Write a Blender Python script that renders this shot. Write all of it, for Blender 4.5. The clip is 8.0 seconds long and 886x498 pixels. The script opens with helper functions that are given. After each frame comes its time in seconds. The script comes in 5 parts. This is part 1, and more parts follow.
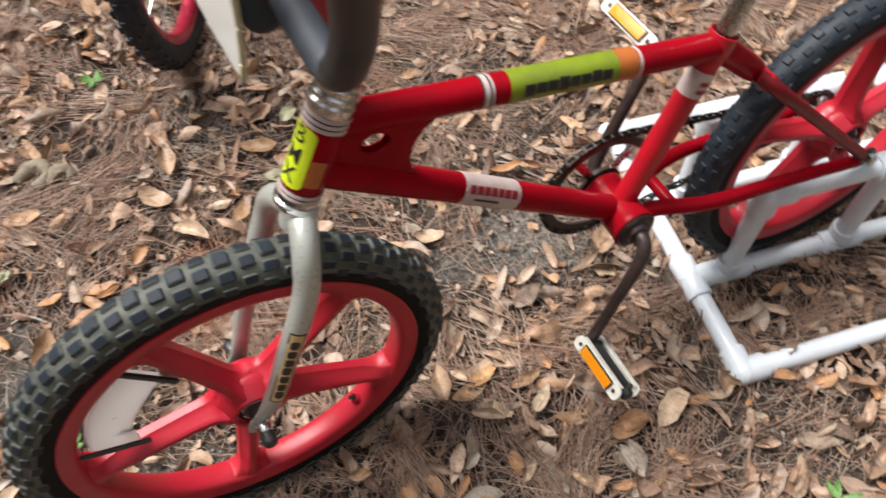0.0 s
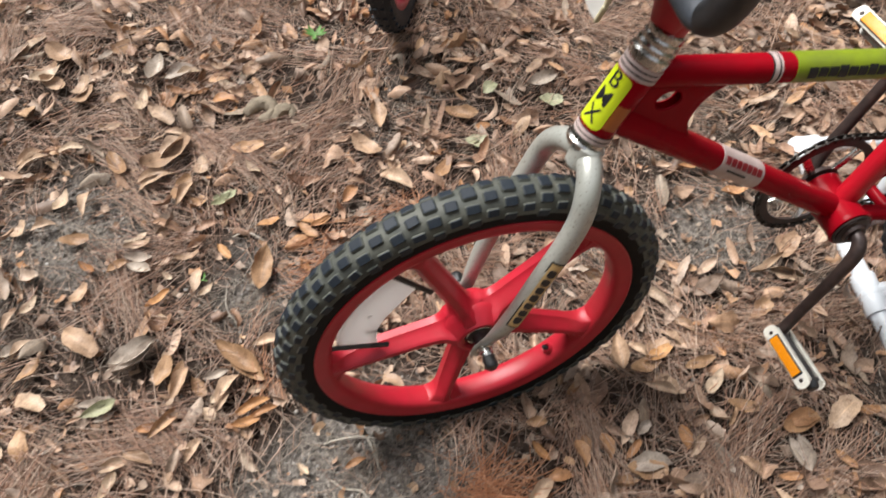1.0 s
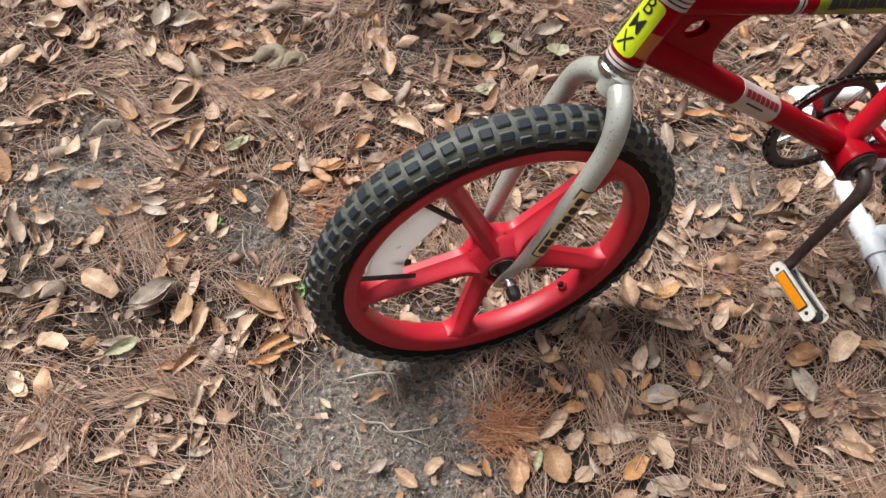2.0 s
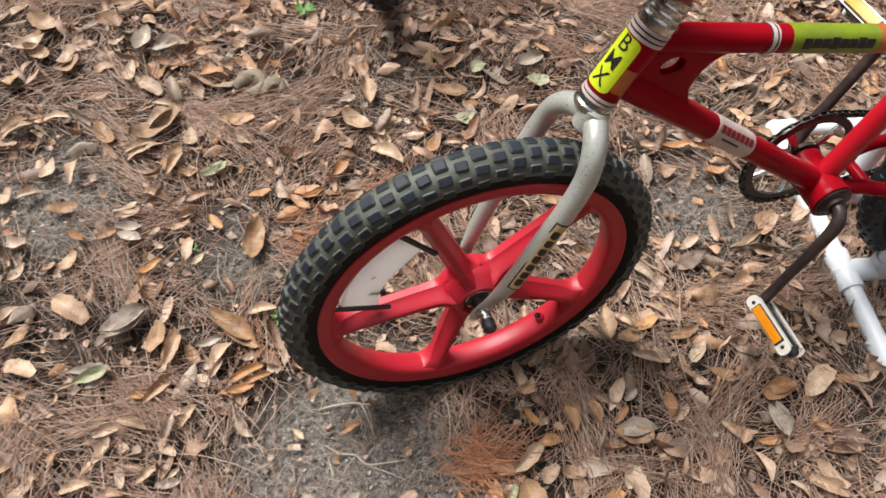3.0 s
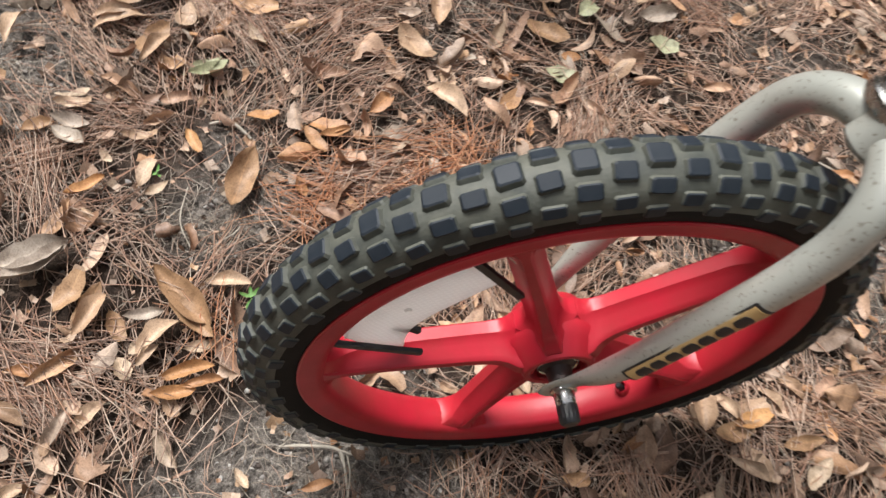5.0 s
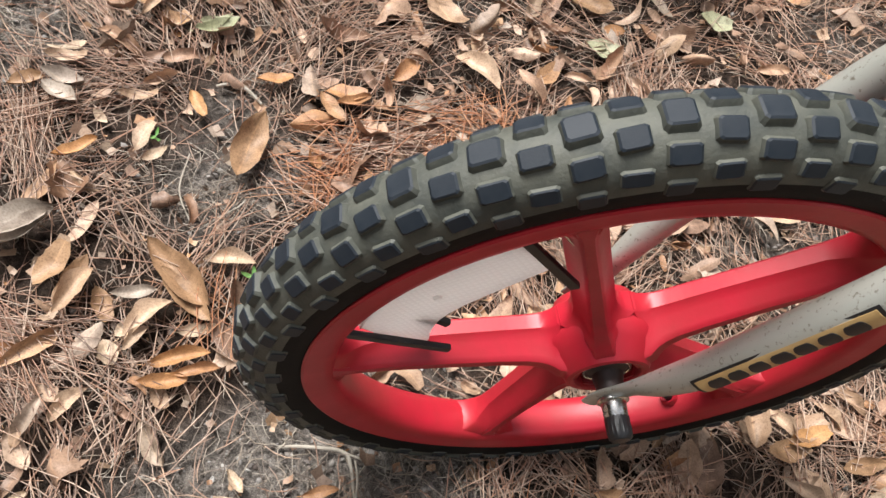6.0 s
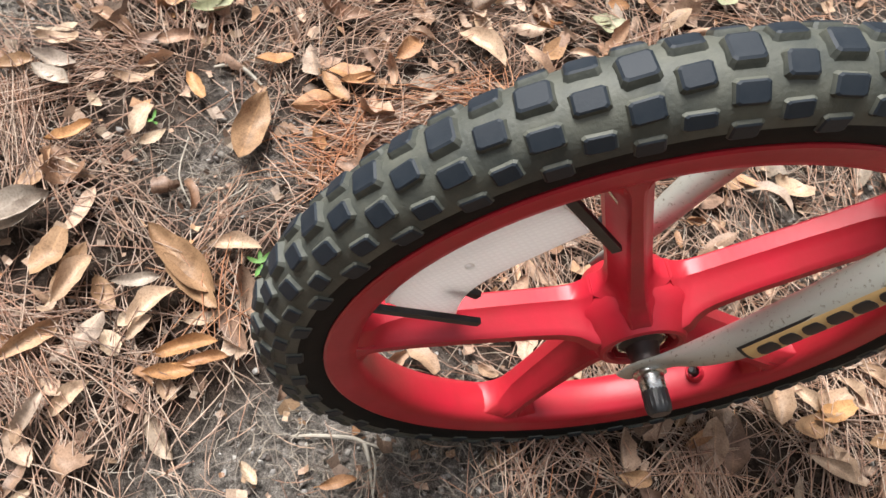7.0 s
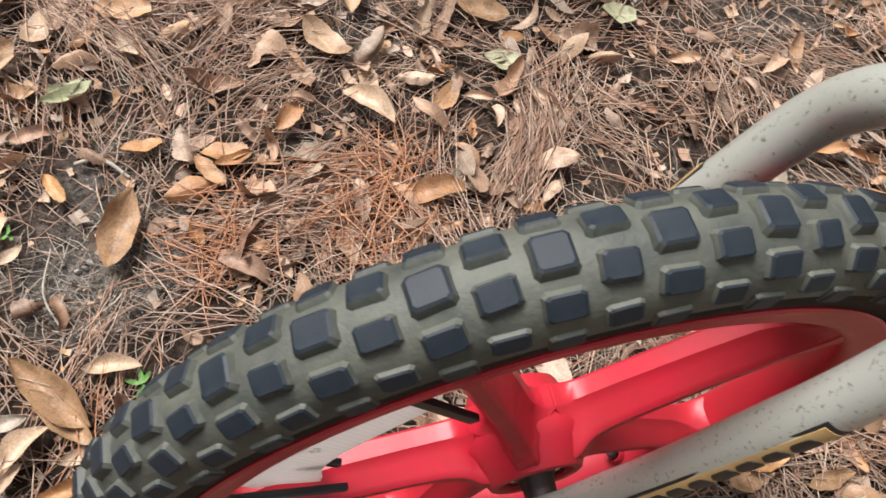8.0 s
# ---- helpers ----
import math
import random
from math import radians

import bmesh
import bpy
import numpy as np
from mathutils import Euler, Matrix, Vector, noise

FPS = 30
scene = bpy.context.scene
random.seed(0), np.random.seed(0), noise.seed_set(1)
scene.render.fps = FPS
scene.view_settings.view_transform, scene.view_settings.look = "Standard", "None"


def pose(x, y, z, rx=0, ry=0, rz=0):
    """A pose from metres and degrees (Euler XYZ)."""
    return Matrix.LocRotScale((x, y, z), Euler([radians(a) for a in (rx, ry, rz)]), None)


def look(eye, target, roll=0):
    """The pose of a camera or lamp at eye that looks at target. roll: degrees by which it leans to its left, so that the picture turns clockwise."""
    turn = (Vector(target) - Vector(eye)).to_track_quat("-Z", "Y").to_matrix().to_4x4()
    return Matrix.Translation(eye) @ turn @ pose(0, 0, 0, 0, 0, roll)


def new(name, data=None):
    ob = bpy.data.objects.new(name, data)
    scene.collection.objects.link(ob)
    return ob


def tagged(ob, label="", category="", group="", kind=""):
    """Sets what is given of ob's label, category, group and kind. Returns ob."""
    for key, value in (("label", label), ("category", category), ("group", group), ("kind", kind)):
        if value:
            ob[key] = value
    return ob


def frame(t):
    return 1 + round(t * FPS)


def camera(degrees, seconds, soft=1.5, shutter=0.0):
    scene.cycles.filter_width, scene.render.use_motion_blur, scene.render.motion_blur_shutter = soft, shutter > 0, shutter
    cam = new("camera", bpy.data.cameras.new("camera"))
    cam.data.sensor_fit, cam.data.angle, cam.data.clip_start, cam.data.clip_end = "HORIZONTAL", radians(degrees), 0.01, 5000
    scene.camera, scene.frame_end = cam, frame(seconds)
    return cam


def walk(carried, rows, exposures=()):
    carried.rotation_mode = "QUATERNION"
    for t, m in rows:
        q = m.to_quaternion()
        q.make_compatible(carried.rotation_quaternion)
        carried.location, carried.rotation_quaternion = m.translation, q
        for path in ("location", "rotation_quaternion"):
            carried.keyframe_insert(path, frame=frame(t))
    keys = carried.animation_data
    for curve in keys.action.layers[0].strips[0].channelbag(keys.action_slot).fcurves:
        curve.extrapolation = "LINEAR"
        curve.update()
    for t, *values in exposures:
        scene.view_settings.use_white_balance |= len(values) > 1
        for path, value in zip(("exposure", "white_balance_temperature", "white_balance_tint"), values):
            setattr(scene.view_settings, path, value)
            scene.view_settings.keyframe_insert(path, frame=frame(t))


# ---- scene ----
cam = camera(60.5, 8.0, shutter=0.35)
PATH = [
    (0, (0.06, 0.132, 1.06), (-0.071, 1.192, -0.631), 1.5),
    (0.5, (-0.027, 0.095, 1.089), (-0.273, 1.167, -0.581), 2.0),
    (1, (-0.098, -0.013, 1.084), (-0.428, 1.023, -0.595), 1.4),
    (1.5, (-0.127, -0.075, 1.076), (-0.406, 0.923, -0.635), 2.6),
    (1.7, (-0.134, -0.083, 1.076), (-0.397, 0.909, -0.64), 3.4),
    (2.8, (-0.136, -0.084, 1.086), (-0.388, 0.959, -0.602), 5.8),
    (3, (-0.13, -0.068, 1.078), (-0.362, 0.989, -0.603), 6.5),
    (3.5, (-0.182, -0.013, 1.039), (-0.331, 1.056, -0.645), 8.8),
    (4, (-0.196, 0.026, 1.007), (-0.242, 1.052, -0.709), 12.8),
    (4.5, (-0.224, 0.071, 0.934), (-0.299, 1.063, -0.801), 18.4),
    (4.7, (-0.237, 0.108, 0.87), (-0.367, 1.082, -0.872), 19.8),
    (5.8, (-0.277, 0.165, 0.718), (-0.474, 1.082, -1.048), 21.8),
    (6, (-0.271, 0.168, 0.71), (-0.459, 1.092, -1.054), 22.3),
    (6.5, (-0.276, 0.152, 0.689), (-0.46, 1.084, -1.07), 23.1),
    (7, (-0.285, 0.154, 0.676), (-0.441, 1.092, -1.084), 22.7),
    (7.5, (-0.293, 0.245, 0.682), (-0.391, 1.192, -1.076), 20.6),
    (8, (-0.274, 0.279, 0.684), (-0.329, 1.217, -1.081), 21.5),
]
walk(cam, [(t, look(eye, target, roll)) for t, eye, target, roll in PATH], [(0.0, 0.40), (1.0, 0.36), (4.5, 0.36), (6.0, 0.54), (7.0, 0.66), (8.0, 0.48)])

# ---- light ----
SUN_AZ, SUN_EL = 164.0, 60.0
world = bpy.data.worlds.new("world")
scene.world = world
world.use_nodes = True
wn = world.node_tree
sky = wn.nodes.new("ShaderNodeTexSky")
sky.sky_type, sky.sun_disc = "NISHITA", False
sky.sun_elevation, sky.sun_rotation = radians(SUN_EL), radians(90 - SUN_AZ)
sky.air_density, sky.dust_density = 1.0, 4.0
soft_sky = wn.nodes.new("ShaderNodeMix")
soft_sky.data_type = "RGBA"
soft_sky.inputs[0].default_value = 0.6
soft_sky.inputs[7].default_value = (7.0, 6.95, 7.1, 1)
wn.links.new(sky.outputs[0], soft_sky.inputs[6])
wn.links.new(soft_sky.outputs[2], wn.nodes["Background"].inputs[0])
wn.nodes["Background"].inputs[1].default_value = 0.094
sun = new("sun", bpy.data.lights.new("sun", "SUN"))
sun.data.energy, sun.data.angle, sun.data.color = 5.0, radians(30), (1.0, 0.985, 0.965)
d = Vector((math.cos(radians(SUN_AZ)) * math.cos(radians(SUN_EL)), math.sin(radians(SUN_AZ)) * math.cos(radians(SUN_EL)), math.sin(radians(SUN_EL))))
sun.matrix_world = look(d * 20, (0, 0, 0))


# ---- materials ----
def material(name):
    m = bpy.data.materials.new(name)
    m.use_nodes = True
    return m, m.node_tree, m.node_tree.nodes["Principled BSDF"]


def ramp(nt, stops, mode="LINEAR"):
    n = nt.nodes.new("ShaderNodeValToRGB")
    n.color_ramp.interpolation = mode
    el = n.color_ramp.elements
    while len(el) < len(stops):
        el.new(0.5)
    for e, (p, c) in zip(el, stops):
        e.position, e.color = p, (*c, 1)
    return n


def noise_tex(nt, scale, detail=4.0, rough=0.55, source="Object"):
    n = nt.nodes.new("ShaderNodeTexNoise")
    n.inputs["Scale"].default_value, n.inputs["Detail"].default_value, n.inputs["Roughness"].default_value = scale, detail, rough
    nt.links.new(nt.nodes.new("ShaderNodeTexCoord").outputs[source], n.inputs["Vector"])
    return n


def bump(nt, bsdf, height, strength, distance):
    b = nt.nodes.new("ShaderNodeBump")
    b.inputs["Strength"].default_value, b.inputs["Distance"].default_value = strength, distance
    nt.links.new(height, b.inputs["Height"])
    nt.links.new(b.outputs[0], bsdf.inputs["Normal"])


def surface(name, base, worn, rough, scale=40.0, metal=0.0, spread=(0.35, 0.75), fine=600.0, relief=0.0002, strength=0.25, coat=0.0, rough_var=0.12, spec=0.5):
    """A painted, plastic or metal surface: a base colour with a worn or dirty one over it in patches, grain and uneven gloss."""
    m, nt, b = material(name)
    n1 = noise_tex(nt, scale, 6, 0.62)
    r = ramp(nt, [(spread[0], base), (spread[1], worn)])
    nt.links.new(n1.outputs[0], r.inputs[0])
    nt.links.new(r.outputs[0], b.inputs["Base Color"])
    n2 = noise_tex(nt, fine, 3, 0.6)
    mr = nt.nodes.new("ShaderNodeMapRange")
    mr.inputs[3].default_value, mr.inputs[4].default_value = max(0.03, rough - rough_var), min(1, rough + rough_var)
    nt.links.new(n1.outputs[0], mr.inputs[0])
    nt.links.new(mr.outputs[0], b.inputs["Roughness"])
    b.inputs["Metallic"].default_value = metal
    b.inputs["Specular IOR Level"].default_value = spec
    b.inputs["Coat Weight"].default_value = coat
    b.inputs["Coat Roughness"].default_value = 0.122
    bump(nt, b, n2.outputs[0], strength, relief)
    return m


RED_PAINT = surface("red_paint", (0.30, 0.003, 0.010), (0.23, 0.004, 0.010), 0.22, 30, spec=0.06)
RED_DARK = surface("dark_red_paint", (0.22, 0.006, 0.014), (0.09, 0.012, 0.012), 0.42, 60, coat=0.05, spec=0.3)
RED_BRIGHT = surface("bright_red_paint", (0.46, 0.005, 0.016), (0.40, 0.006, 0.018), 0.36, 30, coat=0.1)
RED_NYLON = surface("red_nylon", (0.47, 0.016, 0.034), (0.36, 0.020, 0.027), 0.38, 24, fine=260, relief=0.0003, strength=0.3, spec=0.4)
RUBBER_TOP = surface("tyre_rubber", (0.010, 0.016, 0.024), (0.024, 0.030, 0.038), 0.58, 70, fine=900, relief=0.0003, strength=0.25, spec=0.35)
RUBBER = surface("dusty_tyre_rubber", (0.046, 0.052, 0.047), (0.112, 0.114, 0.092), 0.60, 28, spread=(0.34, 0.66), fine=420, relief=0.0008, strength=0.5, spec=0.4)
SIDEWALL = surface("black_sidewall_rubber", (0.007, 0.007, 0.007), (0.018, 0.017, 0.015), 0.7, 45, spread=(0.48, 0.80), fine=500, relief=0.0003, strength=0.4, spec=0.15)
BLACK = surface("black_plastic", (0.012, 0.012, 0.013), (0.03, 0.03, 0.032), 0.42, 60)
BLACK_STEEL = surface("black_steel", (0.030, 0.021, 0.020), (0.065, 0.042, 0.036), 0.45, 90, metal=0.2)
CREAM = surface("cream_painted_steel", (0.74, 0.72, 0.64), (0.50, 0.46, 0.38), 0.4, 120, spread=(0.5, 0.8))
CHAIN = surface("oily_chain_steel", (0.045, 0.04, 0.036), (0.02, 0.017, 0.015), 0.4, 120, metal=0.7)
SILVER = surface("silver_fork_paint", (0.42, 0.43, 0.39), (0.20, 0.18, 0.145), 0.33, 330, metal=0.3, spread=(0.58, 0.68), coat=0.2)
CHROME = surface("chrome", (0.60, 0.60, 0.58), (0.24, 0.22, 0.19), 0.26, 180, metal=1.0, spread=(0.5, 0.8))
WHITE_PLASTIC = surface("white_plastic", (0.95, 0.95, 0.92), (0.90, 0.90, 0.85), 0.35, 14)
PVC = surface("white_pvc", (0.70, 0.745, 0.79), (0.60, 0.63, 0.66), 0.35, 12, spread=(0.45, 0.85))
AMBER = surface("amber_reflector", (0.85, 0.30, 0.008), (0.75, 0.24, 0.008), 0.25, 200, fine=1500, relief=0.0005, strength=0.5)
LIME = surface("lime_sticker", (0.58, 0.70, 0.012), (0.50, 0.60, 0.02), 0.4, 40)
OLIVE = surface("olive_sticker", (0.20, 0.265, 0.012), (0.15, 0.19, 0.02), 0.42, 40)
GOLD = surface("gold_sticker", (0.60, 0.41, 0.18), (0.48, 0.31, 0.13), 0.45, 60)
ORANGE = surface("orange_sticker", (0.45, 0.13, 0.02), (0.36, 0.10, 0.03), 0.45, 60)
PINK = surface("pale_sticker", (0.56, 0.46, 0.43), (0.46, 0.35, 0.33), 0.45, 60)
INK = surface("black_ink", (0.012, 0.012, 0.014), (0.02, 0.02, 0.02), 0.5, 60)
MAROON = surface("maroon_ink", (0.30, 0.01, 0.02), (0.26, 0.015, 0.025), 0.5, 60)
# dark bar covering with the skylight on it put into a blue-grey
SKYLIT_FOAM = surface("skylit_foam", (0.055, 0.065, 0.08), (0.035, 0.04, 0.05), 0.6, 50, fine=900, relief=0.0006, strength=0.5)
BROWN_SLEEVE = surface("dark_brown_sleeve", (0.05, 0.035, 0.032), (0.03, 0.022, 0.02), 0.6, 60)


def reflector_material():
    """Clear-white plastic pressed into a fine grid of prisms."""
    m, nt, b = material("white_reflector_plastic")
    tc = nt.nodes.new("ShaderNodeTexCoord")
    mp = nt.nodes.new("ShaderNodeMapping")
    mp.inputs["Rotation"].default_value = (0, radians(38), 0)
    v = nt.nodes.new("ShaderNodeTexVoronoi")
    v.distance = "CHEBYCHEV"
    v.inputs["Scale"].default_value, v.inputs["Randomness"].default_value = 270, 0.0
    nt.links.new(tc.outputs["Object"], mp.inputs[0])
    nt.links.new(mp.outputs[0], v.inputs["Vector"])
    r = ramp(nt, [(0.0, (0.98, 0.975, 0.97)), (0.75, (0.93, 0.92, 0.91))])
    nt.links.new(v.outputs["Distance"], r.inputs[0])
    nt.links.new(r.outputs[0], b.inputs["Base Color"])
    b.inputs["Roughness"].default_value = 0.22
    bump(nt, b, v.outputs["Distance"], 1.0, 0.0016)
    tr = nt.nodes.new("ShaderNodeBsdfTranslucent")
    r2 = ramp(nt, [(0.0, (0.98, 0.97, 0.96)), (0.45, (0.95, 0.94, 0.93)), (0.62, (0.84, 0.83, 0.82))])
    nt.links.new(v.outputs["Distance"], r2.inputs[0])
    nt.links.new(r2.outputs[0], tr.inputs[0])
    mix = nt.nodes.new("ShaderNodeMixShader")
    mix.inputs[0].default_value = 0.72
    nt.links.new(b.outputs[0], mix.inputs[1])
    nt.links.new(tr.outputs[0], mix.inputs[2])
    nt.links.new(mix.outputs[0], nt.nodes["Material Output"].inputs[0])
    return m


REFLECTOR = reflector_material()


def soil_material():
    m, nt, b = material("sandy_soil")
    big = noise_tex(nt, 3.2, 5, 0.6)
    mid = noise_tex(nt, 95, 8, 0.75)
    fine = noise_tex(nt, 800, 5, 0.75)
    r1 = ramp(nt, [(0.30, (0.105, 0.076, 0.060)), (0.48, (0.145, 0.11, 0.09)), (0.62, (0.24, 0.215, 0.195)), (0.85, (0.42, 0.39, 0.36))])
    att = nt.nodes.new("ShaderNodeAttribute")
    att.attribute_name = "sand"
    mask = nt.nodes.new("ShaderNodeMath")
    mask.operation = "MULTIPLY_ADD"
    mask.inputs[1].default_value = 0.5
    nt.links.new(big.outputs[0], mask.inputs[0])
    nt.links.new(att.outputs["Fac"], mask.inputs[2])
    r2 = ramp(nt, [(0.36, (0.10, 0.09, 0.085)), (0.49, (0.62, 0.60, 0.58)), (0.66, (1.6, 1.57, 1.52))])
    r3 = ramp(nt, [(0.34, (0.16, 0.15, 0.145)), (0.62, (1.3, 1.27, 1.24))])
    nt.links.new(mask.outputs[0], r1.inputs[0])
    nt.links.new(mid.outputs[0], r2.inputs[0])
    nt.links.new(fine.outputs[0], r3.inputs[0])
    out = r1.outputs[0]
    for r in (r2, r3):
        x = nt.nodes.new("ShaderNodeMix")
        x.data_type, x.blend_type = "RGBA", "MULTIPLY"
        x.inputs[0].default_value = 0.85
        nt.links.new(out, x.inputs[6])
        nt.links.new(r.outputs[0], x.inputs[7])
        out = x.outputs[2]
    # beyond the clearing's middle a thin brown mat of needles covers the soil
    mat_tex = noise_tex(nt, 60, 6, 0.8)
    mat_col = ramp(nt, [(0.34, (0.035, 0.022, 0.016)), (0.5, (0.125, 0.079, 0.057)), (0.66, (0.23, 0.155, 0.115))])
    nt.links.new(mat_tex.outputs[0], mat_col.inputs[0])
    cover = nt.nodes.new("ShaderNodeAttribute")
    cover.attribute_name = "mat"
    x = nt.nodes.new("ShaderNodeMix")
    x.data_type = "RGBA"
    nt.links.new(cover.outputs["Fac"], x.inputs[0])
    nt.links.new(out, x.inputs[6])
    nt.links.new(mat_col.outputs[0], x.inputs[7])
    nt.links.new(x.outputs[2], b.inputs["Base Color"])
    b.inputs["Roughness"].default_value = 0.95
    b.inputs["Specular IOR Level"].default_value = 0.2
    s = nt.nodes.new("ShaderNodeMath")
    s.operation = "ADD"
    nt.links.new(mid.outputs[0], s.inputs[0])
    nt.links.new(fine.outputs[0], s.inputs[1])
    bump(nt, b, s.outputs[0], 1.0, 0.005)
    return m


SOIL = soil_material()
# brown and green for the added ring that keeps low skylight out
SKY_BLOCKER = surface("skylight_blocker", (0.045, 0.055, 0.022), (0.10, 0.075, 0.05), 0.9, 1.4, fine=9, relief=0.2, strength=0.6)


def varied(nt, shift=0.0):
    """A number for each object and each island of a mesh."""
    a = nt.nodes.new("ShaderNodeObjectInfo")
    g = nt.nodes.new("ShaderNodeNewGeometry")
    s = nt.nodes.new("ShaderNodeMath")
    s.operation = "ADD"
    nt.links.new(a.outputs["Random"], s.inputs[0])
    nt.links.new(g.outputs["Random Per Island"], s.inputs[1])
    k = nt.nodes.new("ShaderNodeMath")
    k.operation = "ADD"
    k.inputs[1].default_value = shift
    nt.links.new(s.outputs[0], k.inputs[0])
    f = nt.nodes.new("ShaderNodeMath")
    f.operation = "FRACT"
    nt.links.new(k.outputs[0], f.inputs[0])
    return f


def leaf_material(name, stops, gloss=0.5):
    m, nt, b = material(name)
    place = nt.nodes.new("ShaderNodeNewGeometry").outputs["Position"]
    pick = varied(nt)
    col = ramp(nt, stops)
    nt.links.new(pick.outputs[0], col.inputs[0])
    blot = noise_tex(nt, 48, 5, 0.68)
    nt.links.new(place, blot.inputs["Vector"])
    dark = ramp(nt, [(0.30, (0.30, 0.25, 0.22)), (0.46, (0.80, 0.78, 0.76)), (0.56, (1.0, 1.0, 1.0)), (0.72, (1.22, 1.20, 1.16))])
    nt.links.new(blot.outputs[0], dark.inputs[0])
    x = nt.nodes.new("ShaderNodeMix")
    x.data_type, x.blend_type = "RGBA", "MULTIPLY"
    x.inputs[0].default_value = 0.75
    nt.links.new(col.outputs[0], x.inputs[6])
    nt.links.new(dark.outputs[0], x.inputs[7])
    # midrib and side veins along the leaf's own coordinates
    uv = nt.nodes.new("ShaderNodeUVMap")
    sep = nt.nodes.new("ShaderNodeSeparateXYZ")
    nt.links.new(uv.outputs[0], sep.inputs[0])
    rib = nt.nodes.new("ShaderNodeMath")
    rib.operation = "SUBTRACT"
    rib.inputs[1].default_value = 0.5
    nt.links.new(sep.outputs[1], rib.inputs[0])
    ab = nt.nodes.new("ShaderNodeMath")
    ab.operation = "ABSOLUTE"
    nt.links.new(rib.outputs[0], ab.inputs[0])
    vein = nt.nodes.new("ShaderNodeMath")
    vein.operation = "MULTIPLY_ADD"
    vein.inputs[1].default_value = -0.7
    nt.links.new(ab.outputs[0], vein.inputs[0])
    nt.links.new(sep.outputs[0], vein.inputs[2])
    wav = nt.nodes.new("ShaderNodeMath")
    wav.operation = "PINGPONG"
    wav.inputs[1].default_value = 0.05
    nt.links.new(vein.outputs[0], wav.inputs[0])
    ribr = ramp(nt, [(0.0, (1.35, 1.3, 1.2)), (0.05, (1, 1, 1))])
    nt.links.new(ab.outputs[0], ribr.inputs[0])
    y = nt.nodes.new("ShaderNodeMix")
    y.data_type, y.blend_type = "RGBA", "MULTIPLY"
    y.inputs[0].default_value = 0.8
    speck = noise_tex(nt, 520, 5, 0.7)
    nt.links.new(place, speck.inputs["Vector"])
    sr = ramp(nt, [(0.34, (0.45, 0.40, 0.37)), (0.52, (1, 1, 1)), (0.72, (1.18, 1.16, 1.12))])
    nt.links.new(speck.outputs[0], sr.inputs[0])
    w = nt.nodes.new("ShaderNodeMix")
    w.data_type, w.blend_type = "RGBA", "MULTIPLY"
    w.inputs[0].default_value = 0.6
    nt.links.new(x.outputs[2], w.inputs[6])
    nt.links.new(sr.outputs[0], w.inputs[7])
    nt.links.new(w.outputs[2], y.inputs[6])
    nt.links.new(ribr.outputs[0], y.inputs[7])
    nt.links.new(y.outputs[2], b.inputs["Base Color"])
    b.inputs["Roughness"].default_value = gloss
    b.inputs["Specular IOR Level"].default_value = 0.35
    bump(nt, b, wav.outputs[0], 0.35, 0.004)
    return m


LEAF = leaf_material("dry_leaf", [(0.0, (0.44, 0.29, 0.20)), (0.12, (0.54, 0.40, 0.30)), (0.24, (0.27, 0.16, 0.10)), (0.36, (0.44, 0.35, 0.28)), (0.46, (0.15, 0.095, 0.068)),
                                  (0.56, (0.40, 0.26, 0.185)), (0.66, (0.49, 0.31, 0.18)), (0.76, (0.32, 0.265, 0.21)), (0.86, (0.22, 0.13, 0.085)), (0.93, (0.47, 0.25, 0.12)), (1.0, (0.36, 0.245, 0.17))])
HUES = {
    "tan": leaf_material("tan_leaf", [(0.0, (0.35, 0.235, 0.155)), (0.35, (0.43, 0.29, 0.19)), (0.7, (0.51, 0.375, 0.265)), (1.0, (0.39, 0.28, 0.20))]),
    "orange": leaf_material("orange_leaf", [(0.0, (0.48, 0.26, 0.11)), (0.6, (0.38, 0.20, 0.10)), (1.0, (0.44, 0.27, 0.15))]),
    "brown": leaf_material("brown_leaf", [(0.0, (0.30, 0.18, 0.10)), (1.0, (0.37, 0.23, 0.13))]),
    "pale": leaf_material("pale_leaf", [(0.0, (0.51, 0.39, 0.28)), (1.0, (0.54, 0.43, 0.32))]),
    "grey": leaf_material("grey_leaf", [(0.0, (0.36, 0.30, 0.25)), (1.0, (0.42, 0.36, 0.30))]),
    "green": leaf_material("green_leaf", [(0.0, (0.33, 0.34, 0.21)), (1.0, (0.39, 0.39, 0.26))]),
}
SPROUT = leaf_material("fresh_green", [(0.0, (0.12, 0.27, 0.07)), (1.0, (0.17, 0.33, 0.10))])


def strand_material(name, stops):
    m, nt, b = material(name)
    col = ramp(nt, stops)
    nt.links.new(varied(nt, 0.3).outputs[0], col.inputs[0])
    nt.links.new(col.outputs[0], b.inputs["Base Color"])
    b.inputs["Roughness"].default_value = 0.55
    return m


